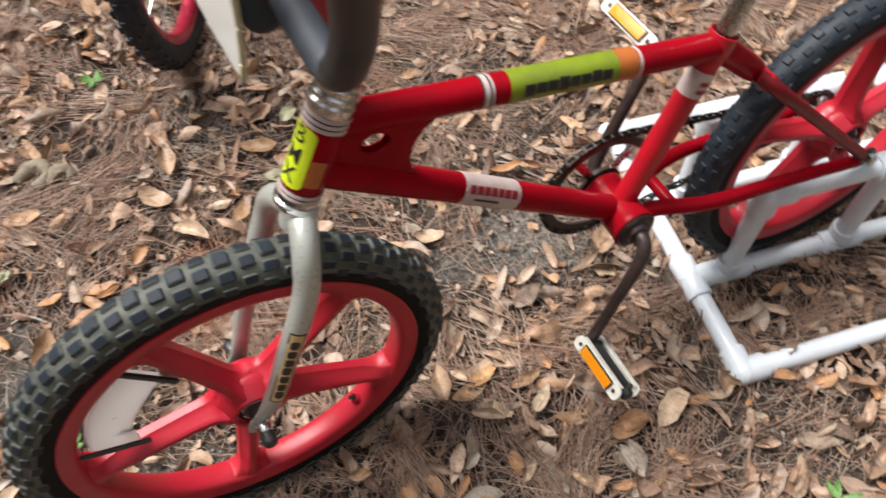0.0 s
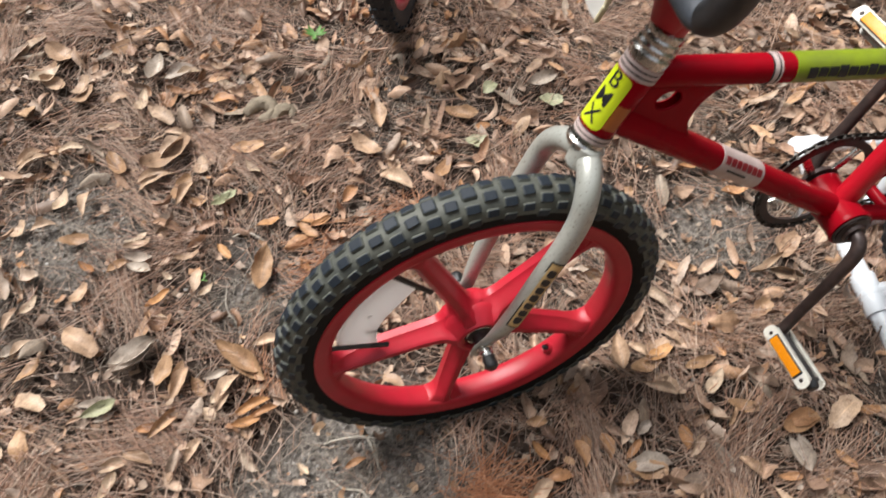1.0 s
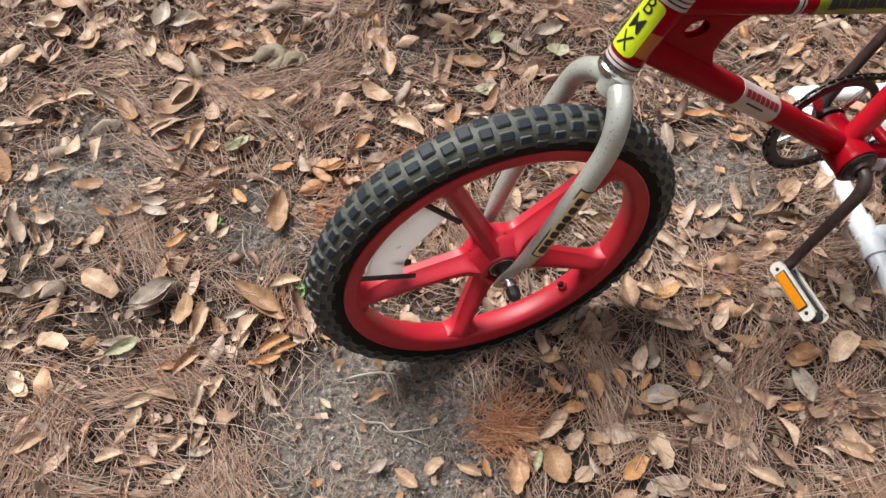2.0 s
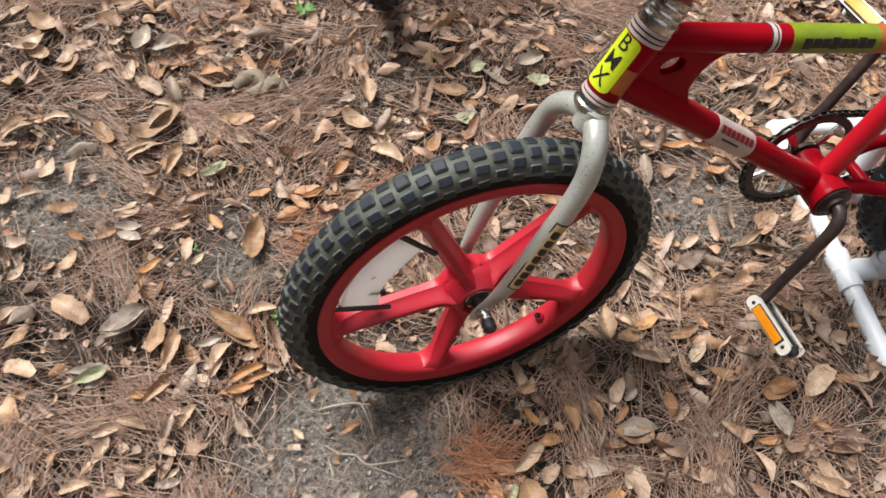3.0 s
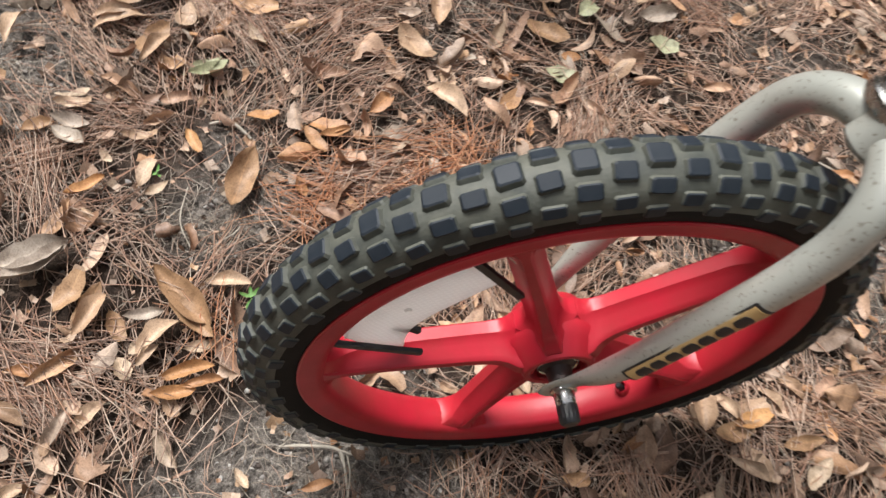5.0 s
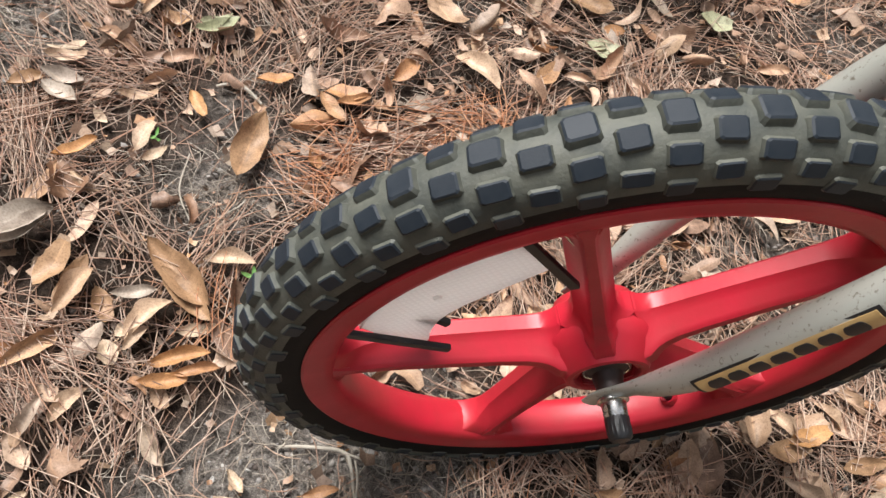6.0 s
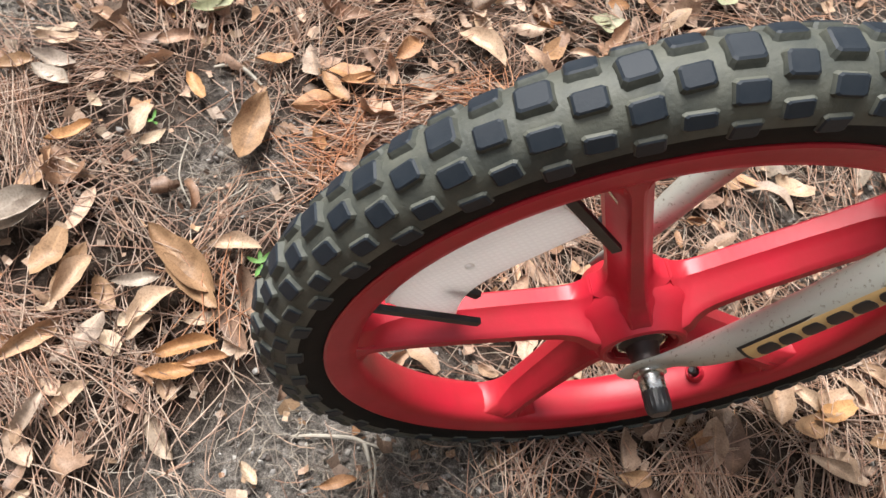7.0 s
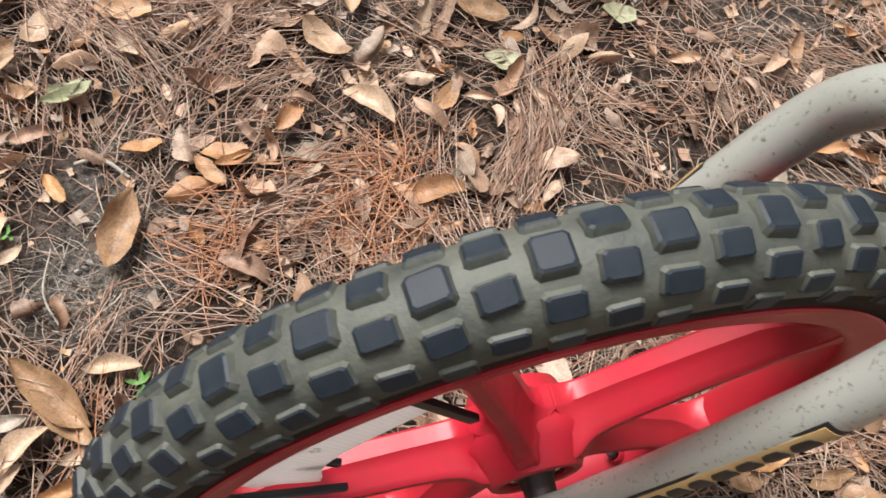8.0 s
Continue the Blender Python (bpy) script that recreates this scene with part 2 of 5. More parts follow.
NEEDLE = strand_material("pine_needle", [(0.0, (0.38, 0.21, 0.145)), (0.2, (0.59, 0.41, 0.30)), (0.36, (0.13, 0.08, 0.06)), (0.56, (0.63, 0.48, 0.375)), (0.72, (0.28, 0.185, 0.14)), (0.88, (0.48, 0.27, 0.175)), (1.0, (0.17, 0.10, 0.07))])
FIBRE = strand_material("dry_fibre", [(0.0, (0.30, 0.25, 0.20)), (0.3, (0.52, 0.46, 0.38)), (0.5, (0.13, 0.10, 0.08)), (0.75, (0.25, 0.20, 0.16)), (1.0, (0.42, 0.35, 0.27))])
TWIG = surface("grey_twig_bark", (0.42, 0.38, 0.32), (0.28, 0.24, 0.19), 0.8, 90, relief=0.001, strength=0.6)
BARK = surface("grey_root_bark", (0.25, 0.205, 0.145), (0.12, 0.096, 0.07), 0.85, 70, fine=300, relief=0.002, strength=0.8)
CRUMB = strand_material("soil_crumb", [(0.0, (0.30, 0.28, 0.26)), (0.3, (0.08, 0.06, 0.05)), (0.55, (0.20, 0.175, 0.15)), (0.8, (0.42, 0.40, 0.37)), (1.0, (0.12, 0.09, 0.07))])


# ---- building helpers ----
def mesh_of(name, bm, mat, smooth=True):
    me = bpy.data.meshes.new(name)
    bmesh.ops.recalc_face_normals(bm, faces=bm.faces)
    bm.to_mesh(me)
    bm.free()
    for m in mat if isinstance(mat, (list, tuple)) else (mat,):
        me.materials.append(m)
    if smooth:
        me.shade_smooth()
        me.set_sharp_from_angle(angle=radians(38))
    return me


def part(name, bm, mat, parent, label="", smooth=True):
    ob = new(name, mesh_of(name, bm, mat, smooth))
    ob.parent = parent
    return tagged(ob, label)


def empty(name, m, label, category, group=""):
    ob = new(name)
    ob.empty_display_size = 0.05
    ob.matrix_world = m
    return tagged(ob, label, category, group)


def lathe(bm, profile, m=None, segments=48, closed=False, start=0.0, sweep=2 * math.pi):
    """Turns (radius, height) pairs about the z axis."""
    m = m or Matrix()
    full = sweep > 6.28
    n = segments if full else segments + 1
    rings = []
    for i in range(n):
        a = start + sweep * i / segments
        rings.append([bm.verts.new(m @ Vector((r * math.cos(a), r * math.sin(a), h))) for r, h in profile])
    k = len(profile)
    for i in range(segments):
        p, q = rings[i], rings[(i + 1) % n]
        for j in range(k if closed else k - 1):
            bm.faces.new((p[j], q[j], q[(j + 1) % k], p[(j + 1) % k]))
    return rings


def along(a, b):
    """A pose at a whose z axis points to b."""
    a, b = Vector(a), Vector(b)
    return Matrix.Translation(a) @ (b - a).to_track_quat("Z", "Y").to_matrix().to_4x4(), (b - a).length


def rod(bm, a, b, r, r2=None, segments=20, edge=0.0012):
    m, L = along(a, b)
    r2 = r if r2 is None else r2
    e = min(edge, r * 0.5, r2 * 0.5, L * 0.4)
    lathe(bm, [(0.0001, 0), (r - e, 0), (r, e), (r2, L - e), (r2 - e, L), (0.0001, L)], m, segments)


def bow(points, steps=8):
    """A smooth line through points, with each point's extra numbers carried along."""
    P = [np.array(p, float) for p in points]
    P = [2 * P[0] - P[1]] + P + [2 * P[-1] - P[-2]]
    out = []
    for i in range(1, len(P) - 2):
        for s in range(steps):
            t = s / steps
            out.append(0.5 * (2 * P[i] + (P[i + 1] - P[i - 1]) * t + (2 * P[i - 1] - 5 * P[i] + 4 * P[i + 1] - P[i + 2]) * t * t + (3 * P[i] - P[i - 1] - 3 * P[i + 1] + P[i + 2]) * t ** 3))
    return out + [P[-2]]


def hose(bm, points, segments=18, steps=8, flat=None):
    """A tube through (x, y, z, radius) points. flat: (x, y, z) axis squeeze by a fifth number of each point."""
    line = bow(points, steps)
    rings, up = [], Vector((0.3, 1, 0.2)).normalized()
    for i, p in enumerate(line):
        t = Vector(line[min(i + 1, len(line) - 1)][:3] - line[max(i - 1, 0)][:3]).normalized()
        x = (up - t * up.dot(t)).normalized()
        up = x
        y = t.cross(x)
        q = p[4] if len(p) > 4 else 1.0
        ring = []
        for k in range(segments):
            a = 2 * math.pi * k / segments
            off = (x * math.cos(a) + y * math.sin(a)) * p[3]
            if flat is not None and q != 1.0:
                f = Vector(flat)
                off = off - f * off.dot(f) * (1 - q)
            ring.append(bm.verts.new(Vector(p[:3]) + off))
        rings.append(ring)
    for p, q in zip(rings, rings[1:]):
        for k in range(segments):
            bm.faces.new((p[k], p[(k + 1) % segments], q[(k + 1) % segments], q[k]))
    bm.faces.new(rings[0])
    bm.faces.new(list(reversed(rings[-1])))
    return rings


def block(bm, size, m=None, edge=0.001):
    g = bmesh.ops.create_cube(bm, size=1.0, matrix=(m or Matrix()) @ Matrix.Diagonal((*size, 1)))
    if edge:
        es = list({e for v in g["verts"] for e in v.link_edges})
        bmesh.ops.bevel(bm, geom=es, offset=edge, segments=2, profile=0.7, affect="EDGES")


def slab(bm, outline, holes, y0, y1, edge=0.0):
    """A plate in the x-z plane from y0 to y1, with holes."""
    def side(y):
        es = []
        loops = []
        for loop in (outline, *holes):
            vs = [bm.verts.new((x, y, z)) for x, z in loop]
            es += [bm.edges.new((vs[i], vs[(i + 1) % len(vs)])) for i in range(len(vs))]
            loops.append(vs)
        bmesh.ops.triangle_fill(bm, edges=es, use_beauty=True)
        return loops
    A, B = side(y0), side(y1)
    for p, q in zip(A, B):
        for i in range(len(p)):
            j = (i + 1) % len(p)
            bm.faces.new((p[i], p[j], q[j], q[i]))


def wrap(bm, axis, r, h0, h1, a0, a1, thick=0.0007, nh=6, na=14, corner=0.0):
    """A sticker bent round a tube: axis is the tube's pose, heights along it, angles in degrees about it."""
    grid = []
    for lift in (0.0002, thick):
        g = []
        for i in range(nh + 1):
            h = h0 + (h1 - h0) * i / nh
            row = []
            for j in range(na + 1):
                s = j / na
                a = radians(a0 + (a1 - a0) * s)
                if corner:
                    end = max(0.0, corner - min(h - h0, h1 - h))
                    cut = (corner - math.sqrt(max(0.0, corner ** 2 - end ** 2))) / r
                    a = min(max(a, radians(a0) + cut), radians(a1) - cut)
                row.append(bm.verts.new(axis @ Vector(((r + lift) * math.cos(a), (r + lift) * math.sin(a), h))))
            g.append(row)
        grid.append(g)
    lo, hi = grid
    for i in range(nh):
        for j in range(na):
            bm.faces.new((hi[i][j], hi[i][j + 1], hi[i + 1][j + 1], hi[i + 1][j]))
    for i in range(nh):
        for j in (0, na):
            bm.faces.new((lo[i][j], lo[i + 1][j], hi[i + 1][j], hi[i][j]))
    for j in range(na):
        for i in (0, nh):
            bm.faces.new((lo[i][j], lo[i][j + 1], hi[i][j + 1], hi[i][j]))


def letter(bm, char, size, place):
    """Adds a letter's flat mesh, each vertex put through place(x, y)."""
    cu = bpy.data.curves.new("letter", "FONT")
    cu.body, cu.size, cu.align_x, cu.align_y = char, size, "CENTER", "CENTER"
    cu.offset = size * 0.003
    ob = bpy.data.objects.new("letter", cu)
    scene.collection.objects.link(ob)
    me = bpy.data.meshes.new_from_object(ob.evaluated_get(bpy.context.evaluated_depsgraph_get()))
    flat = bmesh.new()
    flat.from_mesh(me)
    for k in range(-8, 9):
        bmesh.ops.bisect_plane(flat, geom=flat.verts[:] + flat.edges[:] + flat.faces[:], plane_co=(k * size * 0.06, 0, 0), plane_no=(1, 0, 0))
    bmesh.ops.triangulate(flat, faces=flat.faces[:])
    at = {v: bm.verts.new(place(v.co.x, v.co.y)) for v in flat.verts}
    for f in flat.faces:
        bm.faces.new([at[v] for v in f.verts])
    flat.free()
    bpy.data.objects.remove(ob)
    bpy.data.curves.remove(cu)
    bpy.data.meshes.remove(me)


# ---- ground ----
GX0, GX1, GY0, GY1 = -1.75, 1.25, -0.35, 1.95
CONTACT = (Vector((-0.186, 0.412)), Vector((0.528, 0.902)))


def ground_height(x, y):
    z = 0.010 * noise.noise((x * 2.3, y * 2.3, 1.7)) + 0.005 * noise.noise((x * 9, y * 9, 4.1)) + 0.0022 * noise.noise((x * 31, y * 31, 7.7))
    z -= 0.004
    for c, h in zip(CONTACT, (-0.0150, 0.002)):
        q = ((x - c.x) ** 2 + (y - c.y) ** 2) / 0.07 ** 2
        w = math.exp(-q)
        z = z * (1 - w) + h * w
    f = max(0.0, 1 - max(0.0, abs(x) - 3, abs(y) - 3) / 6)
    return z * f


def bare(x, y):
    """How bare the soil lies: high beside the front wheel and in a few hollows."""
    s = noise.noise((x * 3.1 + 5, y * 3.1, 2.2)) * 0.55
    for cx, cy, r, k in ((-0.565, 0.455, 0.075, 1.1), (-0.33, 0.20, 0.13, 1.0), (-0.05, 0.80, 0.13, 0.4), (-0.30, 0.33, 0.12, 0.8), (0.13, 0.86, 0.10, 0.8), (-0.16, 0.14, 0.13, 0.6), (-0.92, 0.47, 0.11, 0.9), (-0.50, 0.53, 0.06, 0.7), (-0.62, 0.56, 0.05, 0.5)):
        s += k * math.exp(-((x - cx) ** 2 + (y - cy) ** 2) / r ** 2)
    return s


def build_ground():
    fine = 0.0125
    def axis(a, b):
        inner = [a + i * fine for i in range(int((b - a) / fine) + 1)]
        out, step, lo, hi = [], fine, [], []
        p, q = a, inner[-1]
        while q < 70:
            step *= 1.35
            p, q = p - step, q + step
            lo.append(p)
            hi.append(q)
        return lo[::-1] + inner + hi
    xs, ys = axis(GX0, GX1), axis(GY0, GY1)
    verts = [(x, y, ground_height(x, y)) for y in ys for x in xs]
    n = len(xs)
    faces = [(j * n + i, j * n + i + 1, (j + 1) * n + i + 1, (j + 1) * n + i) for j in range(len(ys) - 1) for i in range(n - 1)]
    me = bpy.data.meshes.new("ground")
    me.from_pydata(verts, [], faces)
    mat = me.attributes.new("mat", "FLOAT", "POINT")
    mat.data.foreach_set("value", [min(1.0, max(0.0, (max(GX0 - x, x - GX1, GY0 - y, y - GY1) + 0.06 + 0.12 * noise.noise((x * 5, y * 5, 2.0))) / 0.12)) for y in ys for x in xs])
    sand = me.attributes.new("sand", "FLOAT", "POINT")
    sand.data.foreach_set("value", [min(0.6, max(0.0, 0.10 + 0.55 * bare(x, y))) if abs(x) < 4 and abs(y) < 4 else 0.15 for y in ys for x in xs])
    me.materials.append(SOIL)
    me.shade_smooth()
    return tagged(new("ground", me), "sandy grey-brown woodland soil with hollows", "ground", kind="structure")


ground = build_ground()


def build_backdrop():
    """An added ring, out of sight and coloured like woodland, that blocks low skylight."""
    bm = bmesh.new()
    rings = []
    n = 72
    for i in range(n):
        a = 2 * math.pi * i / n
        o = Vector((math.cos(a), math.sin(a), 0))
        k = 1 + 0.05 * noise.noise((3 * o.x, 3 * o.y, 5.5))
        top = 6.6 + 1.2 * noise.noise((4 * o.x, 4 * o.y, 1.5))
        rings.append([bm.verts.new(o * r * k + Vector((0, 0.4, z * top))) for r, z in ((7.0, -0.02), (7.0, 0.15), (7.2, 0.35), (7.1, 0.6), (7.5, 0.8), (8.0, 1.0), (8.6, 1.0), (8.5, 0.5), (8.4, -0.02))])
    for p, q in zip(rings, rings[1:] + rings[:1]):
        for j in range(8):
            bm.faces.new((p[j], q[j], q[j + 1], p[j + 1]))
    return tagged(new("backdrop", mesh_of("backdrop", bm, SKY_BLOCKER)), "added unseen brown and green ring that blocks low skylight", "woodland", kind="structure")


backdrop = build_backdrop()


# ---- the bicycle ----
def leaned(origin, az, lean):
    """A pose whose x axis runs back along a bicycle, y to its far side and z up, leaned to the far side."""
    a, l = radians(az), radians(lean)
    x = Vector((math.cos(a), math.sin(a), 0))
    y = Vector((-math.cos(l) * math.sin(a), math.cos(l) * math.cos(a), -math.sin(l)))
    z = x.cross(y)
    return Matrix.Translation(origin) @ Matrix((x, y, z)).transposed().to_4x4()


BIKE = leaned((-0.1991, 0.4260, 0.2502), 34.65, 4.5)
FRONT = leaned((-0.1955, 0.4254, 0.2324), 36.3, 3.77)
SPIN = pose(0, 0, 0, 90, 0, 0)
TYRE = [(0.2030, 0.0170), (0.2075, 0.0192), (0.2140, 0.0212), (0.2180, 0.0217), (0.2220, 0.0220), (0.2300, 0.0212), (0.2365, 0.0180), (0.2415, 0.0130), (0.2445, 0.0070), (0.2455, 0.0)]
TYRE_LINE = [(r, h) for r, h in TYRE] + [(r, -h) for r, h in TYRE[-2::-1]]
RIM_LINE = [(0.2035, 0.0160), (0.2060, 0.0176), (0.2062, 0.0196), (0.2045, 0.0204), (0.1985, 0.0190), (0.1920, 0.0182), (0.1870, 0.0166), (0.1845, 0.0130), (0.1832, 0.0080), (0.1828, 0.0)]
RIM_LOOP = RIM_LINE + [(r, -h) for r, h in RIM_LINE[-2::-1]] + [(0.200, -0.012), (0.198, 0.0), (0.200, 0.012)]


def tread_radius(h):
    h = abs(h)
    for (r0, h0), (r1, h1) in zip(TYRE[4:], TYRE[5:]):
        if h1 <= h <= h0:
            return r1 + (r0 - r1) * (h - h1) / (h0 - h1)
    return 0.2220


def knob_mesh(length, width, height, flank):
    """A tread block: clean rubber on its rounded top, dusty sloping flanks."""
    bm = bmesh.new()
    rings = []
    for lift, gx, gy, cut in ((-0.0024, 1.24, 1.26, 0.24), (height * 0.30, 1.10, 1.10, 0.22), (height * 0.8 - 0.0005, 1.02, 1.02, 0.22), (height * 0.86, 0.86, 0.85, 0.22)):
        x, y = length * 0.5 * gx, width * 0.5 * gy
        cx, cy = x * cut, y * cut
        rings.append([bm.verts.new((px, py, lift)) for px, py in ((-x + cx, -y), (x - cx, -y), (x, -y + cy), (x, y - cy), (x - cx, y), (-x + cx, y), (-x, y - cy), (-x, -y + cy))])
    for p, q in zip(rings, rings[1:]):
        for k in range(8):
            bm.faces.new((p[k], p[(k + 1) % 8], q[(k + 1) % 8], q[k])).material_index = 1 if q is rings[3] else 0
    bm.faces.new(rings[-1]).material_index = 1
    return mesh_of("tread_block", bm, (flank, RUBBER_TOP), False)


TREAD_R, TREAD_H = 0.2235, 0.0220


def build_tyre(name, bike, m, label, size, casing, flanks=True):
    """A lathed casing with rows of tread blocks, each block a piece of its own."""
    bm = bmesh.new()
    lathe(bm, TYRE_LINE[4:-4], SPIN, 132)
    tyre = part(name, bm, casing, bike, label)
    tyre.matrix_local = m
    for s in (1, -1):
        bm = bmesh.new()
        lathe(bm, TYRE[:5], SPIN @ Matrix.Diagonal((1, 1, s, 1)), 132)
        part("sidewall", bm, SIDEWALL, tyre, "bare black sidewall")
    kinds = {0: (0.0146, 0.0130, 0.0040), 22: (0.0136, 0.0100, 0.0037), 45: (0.0138, 0.0096, 0.0033), 67: (0.0128, 0.0080, 0.0027), 90: (0.0126, 0.0092, 0.0022)}
    shapes = {h: [knob_mesh(a * size * g, b * size * k, c * size, casing) for g, k in ((1.0, 1.0), (0.95, 1.04), (1.04, 0.94))] for h, (a, b, c) in kinds.items()}
    n = 37
    wobble = random.Random(5)
    for i in range(n):
        for hs, shift in (((-45, 0, 45) + ((90,) if flanks else ()), 0.0), ((-67, -22, 22, 67), 180.0 / n)):
            a = radians(131.7 - 360.0 / n * i - shift)
            for h in hs:
                out, tan, side = Vector((math.cos(a), 0, math.sin(a))), Vector((-math.sin(a), 0, math.cos(a))), Vector((0, -1, 0))
                f = radians(h)
                up = out * math.cos(f) + side * math.sin(f)
                ob = new("tread_block", wobble.choice(shapes[abs(h)]))
                ob.parent = tyre
                ob.matrix_local = Matrix.Translation(out * TREAD_R + up * (TREAD_H - 0.0003)) @ Matrix((tan, up.cross(tan), up)).transposed().to_4x4() @ pose(0, 0, 0, 0, 0, wobble.uniform(-4, 4))
    return tyre


def build_spoke(parent, ang):
    """One moulded spoke: a thick flat web with a broad ridge rising along its outer face, filleted at hub and rim."""
    a = radians(ang)
    out, tan = Vector((math.cos(a), 0, math.sin(a))), Vector((-math.sin(a), 0, math.cos(a)))
    bm = bmesh.new()
    rings = []
    # along the spoke: radius, half width, back, front of the web, ridge's half width, ridge's front
    for r, w, back, web, rw, front in (
            (0.0200, 0.0140, 0.0165, -0.0010, 0.0075, -0.0265), (0.0290, 0.0205, 0.0165, 0.0000, 0.0074, -0.0255), (0.0340, 0.0262, 0.0162, 0.0008, 0.0070, -0.0240),
            (0.0370, 0.0203, 0.0160, 0.0014, 0.0066, -0.0215), (0.0410, 0.0168, 0.0158, 0.0020, 0.0061, -0.0190), (0.0460, 0.0148, 0.0157, 0.0023, 0.0057, -0.0172),
            (0.0540, 0.0138, 0.0156, 0.0025, 0.0054, -0.0158), (0.0720, 0.0135, 0.0154, 0.0025, 0.0051, -0.0147), (0.1150, 0.0130, 0.0150, 0.0018, 0.0047, -0.0138),
            (0.1520, 0.0126, 0.0148, 0.0005, 0.0043, -0.0138), (0.1660, 0.0134, 0.0148, -0.0030, 0.0042, -0.0142), (0.1745, 0.0165, 0.0150, -0.0075, 0.0045, -0.0146),
            (0.1810, 0.0230, 0.0152, -0.0115, 0.0060, -0.0150), (0.1880, 0.0370, 0.0152, -0.0135, 0.0090, -0.0150)):
        c = 0.0016
        mid = (w - rw) * 0.42 + rw
        face = [(-w, web + c), (-w + c, web), (-mid, web * 0.72 + front * 0.28), (-rw - 0.0012, web * 0.24 + front * 0.76), (-rw, front + 0.0016), (-rw + 0.0014, front),
                (rw - 0.0014, front), (rw, front + 0.0016), (rw + 0.0012, web * 0.24 + front * 0.76), (mid, web * 0.72 + front * 0.28), (w - c, web), (w, web + c)]
        ring = face + [(w, back - c), (w - c, back), (-w + c, back), (-w, back - c)]
        rings.append([bm.verts.new(out * r + tan * x + Vector((0, y, 0))) for x, y in ring])
    k = len(rings[0])
    for p, q in zip(rings, rings[1:]):
        for i in range(k):
            bm.faces.new((p[i], p[(i + 1) % k], q[(i + 1) % k], q[i]))
    return part("spoke", bm, RED_NYLON, parent)


def build_wheel(name, bike, m, spin, label):
    """A moulded five-spoke wheel: the rim carries tyre, spokes, hub, bearing, axle and valve."""
    bm = bmesh.new()
    lathe(bm, RIM_LOOP, SPIN, 144, closed=True)
    wheel = part(name, bm, RED_NYLON, bike, label)
    wheel.matrix_local = m
    for k in range(5):
        build_spoke(wheel, spin - 72 * k)
    bm = bmesh.new()
    half = [(0.0222, 0.0150), (0.0226, 0.0262), (0.0238, 0.0282), (0.0262, 0.0290), (0.0284, 0.0280), (0.0298, 0.0252), (0.0316, 0.0206), (0.0354, 0.0136), (0.0392, 0.0070), (0.0397, 0.0)]
    lathe(bm, half + [(r, -h) for r, h in half[-2::-1]], SPIN, 56)
    part("hub", bm, RED_NYLON, wheel)
    for s in (1, -1):
        m2 = SPIN @ Matrix.Diagonal((1, 1, s, 1))
        # the hub recess lies in shade, which is put into this cup's black
        bm = bmesh.new()
        lathe(bm, [(0.0224, 0.0170), (0.0200, 0.0185), (0.0172, 0.0190)], m2, 40)
        part("bearing_cup", bm, BLACK, wheel, "bearing cup, the recess's shade put into its black")
        bm = bmesh.new()
        lathe(bm, [(0.0172, 0.0180), (0.0174, 0.0240), (0.0164, 0.0250), (0.0154, 0.0244), (0.0152, 0.0190)], m2, 40)
        part("bearing_ring", bm, CHROME, wheel, "thin steel bearing ring")
        bm = bmesh.new()
        lathe(bm, [(0.0156, 0.0200), (0.0152, 0.0238), (0.0135, 0.0252), (0.0112, 0.0270), (0.0100, 0.0330), (0.0096, 0.0400), (0.0052, 0.0400)], m2, 40)
        part("bearing_cone", bm, BLACK_STEEL, wheel, "oily dark steel bearing cone")
    bm = bmesh.new()
    lathe(bm, [(0.0045, 0.052), (0.005, 0.051), (0.005, -0.051), (0.0045, -0.052)], SPIN, 16)
    part("axle", bm, CHROME, wheel)
    bm = bmesh.new()
    v = radians(180 + 130)
    o = Vector((math.cos(v), 0, math.sin(v)))
    rod(bm, o * 0.1850, o * 0.174, 0.0032, 0.0028, 12)
    rod(bm, o * 0.174, o * 0.1685, 0.0036, 0.0032, 12)
    part("valve", bm, BLACK, wheel, "black valve with a cap")
    bm = bmesh.new()
    lathe(bm, [(0.0080, 0.0), (0.0068, 0.0075), (0.0060, 0.0085), (0.0050, 0.0080), (0.0046, 0.0050)], along(o * 0.1842, o * 0.170)[0], 24)
    part("valve_boss", bm, RED_NYLON, wheel, "moulded red boss round the valve")
    return wheel


bike = empty("bmx_bicycle", BIKE, "red BMX bicycle with red moulded wheels standing in a pipe rack", "bicycle")
TO_FRONT = BIKE.inverted() @ FRONT
front_wheel = build_wheel("front_wheel", bike, TO_FRONT, 185.0, "red moulded five-spoke wheel rim")
rear_wheel = build_wheel("rear_wheel", bike, Matrix.Translation((0.870, 0.004, 0.002)), 160.0, "red moulded five-spoke wheel rim")

build_tyre("front_tyre", bike, TO_FRONT, "black knobbly tyre, dusty olive between the blocks", 1.0, RUBBER)
build_tyre("rear_tyre", bike, Matrix.Translation((0.870, 0.004, 0.002)), "worn black knobbly tyre", 0.7, RUBBER_TOP, False)


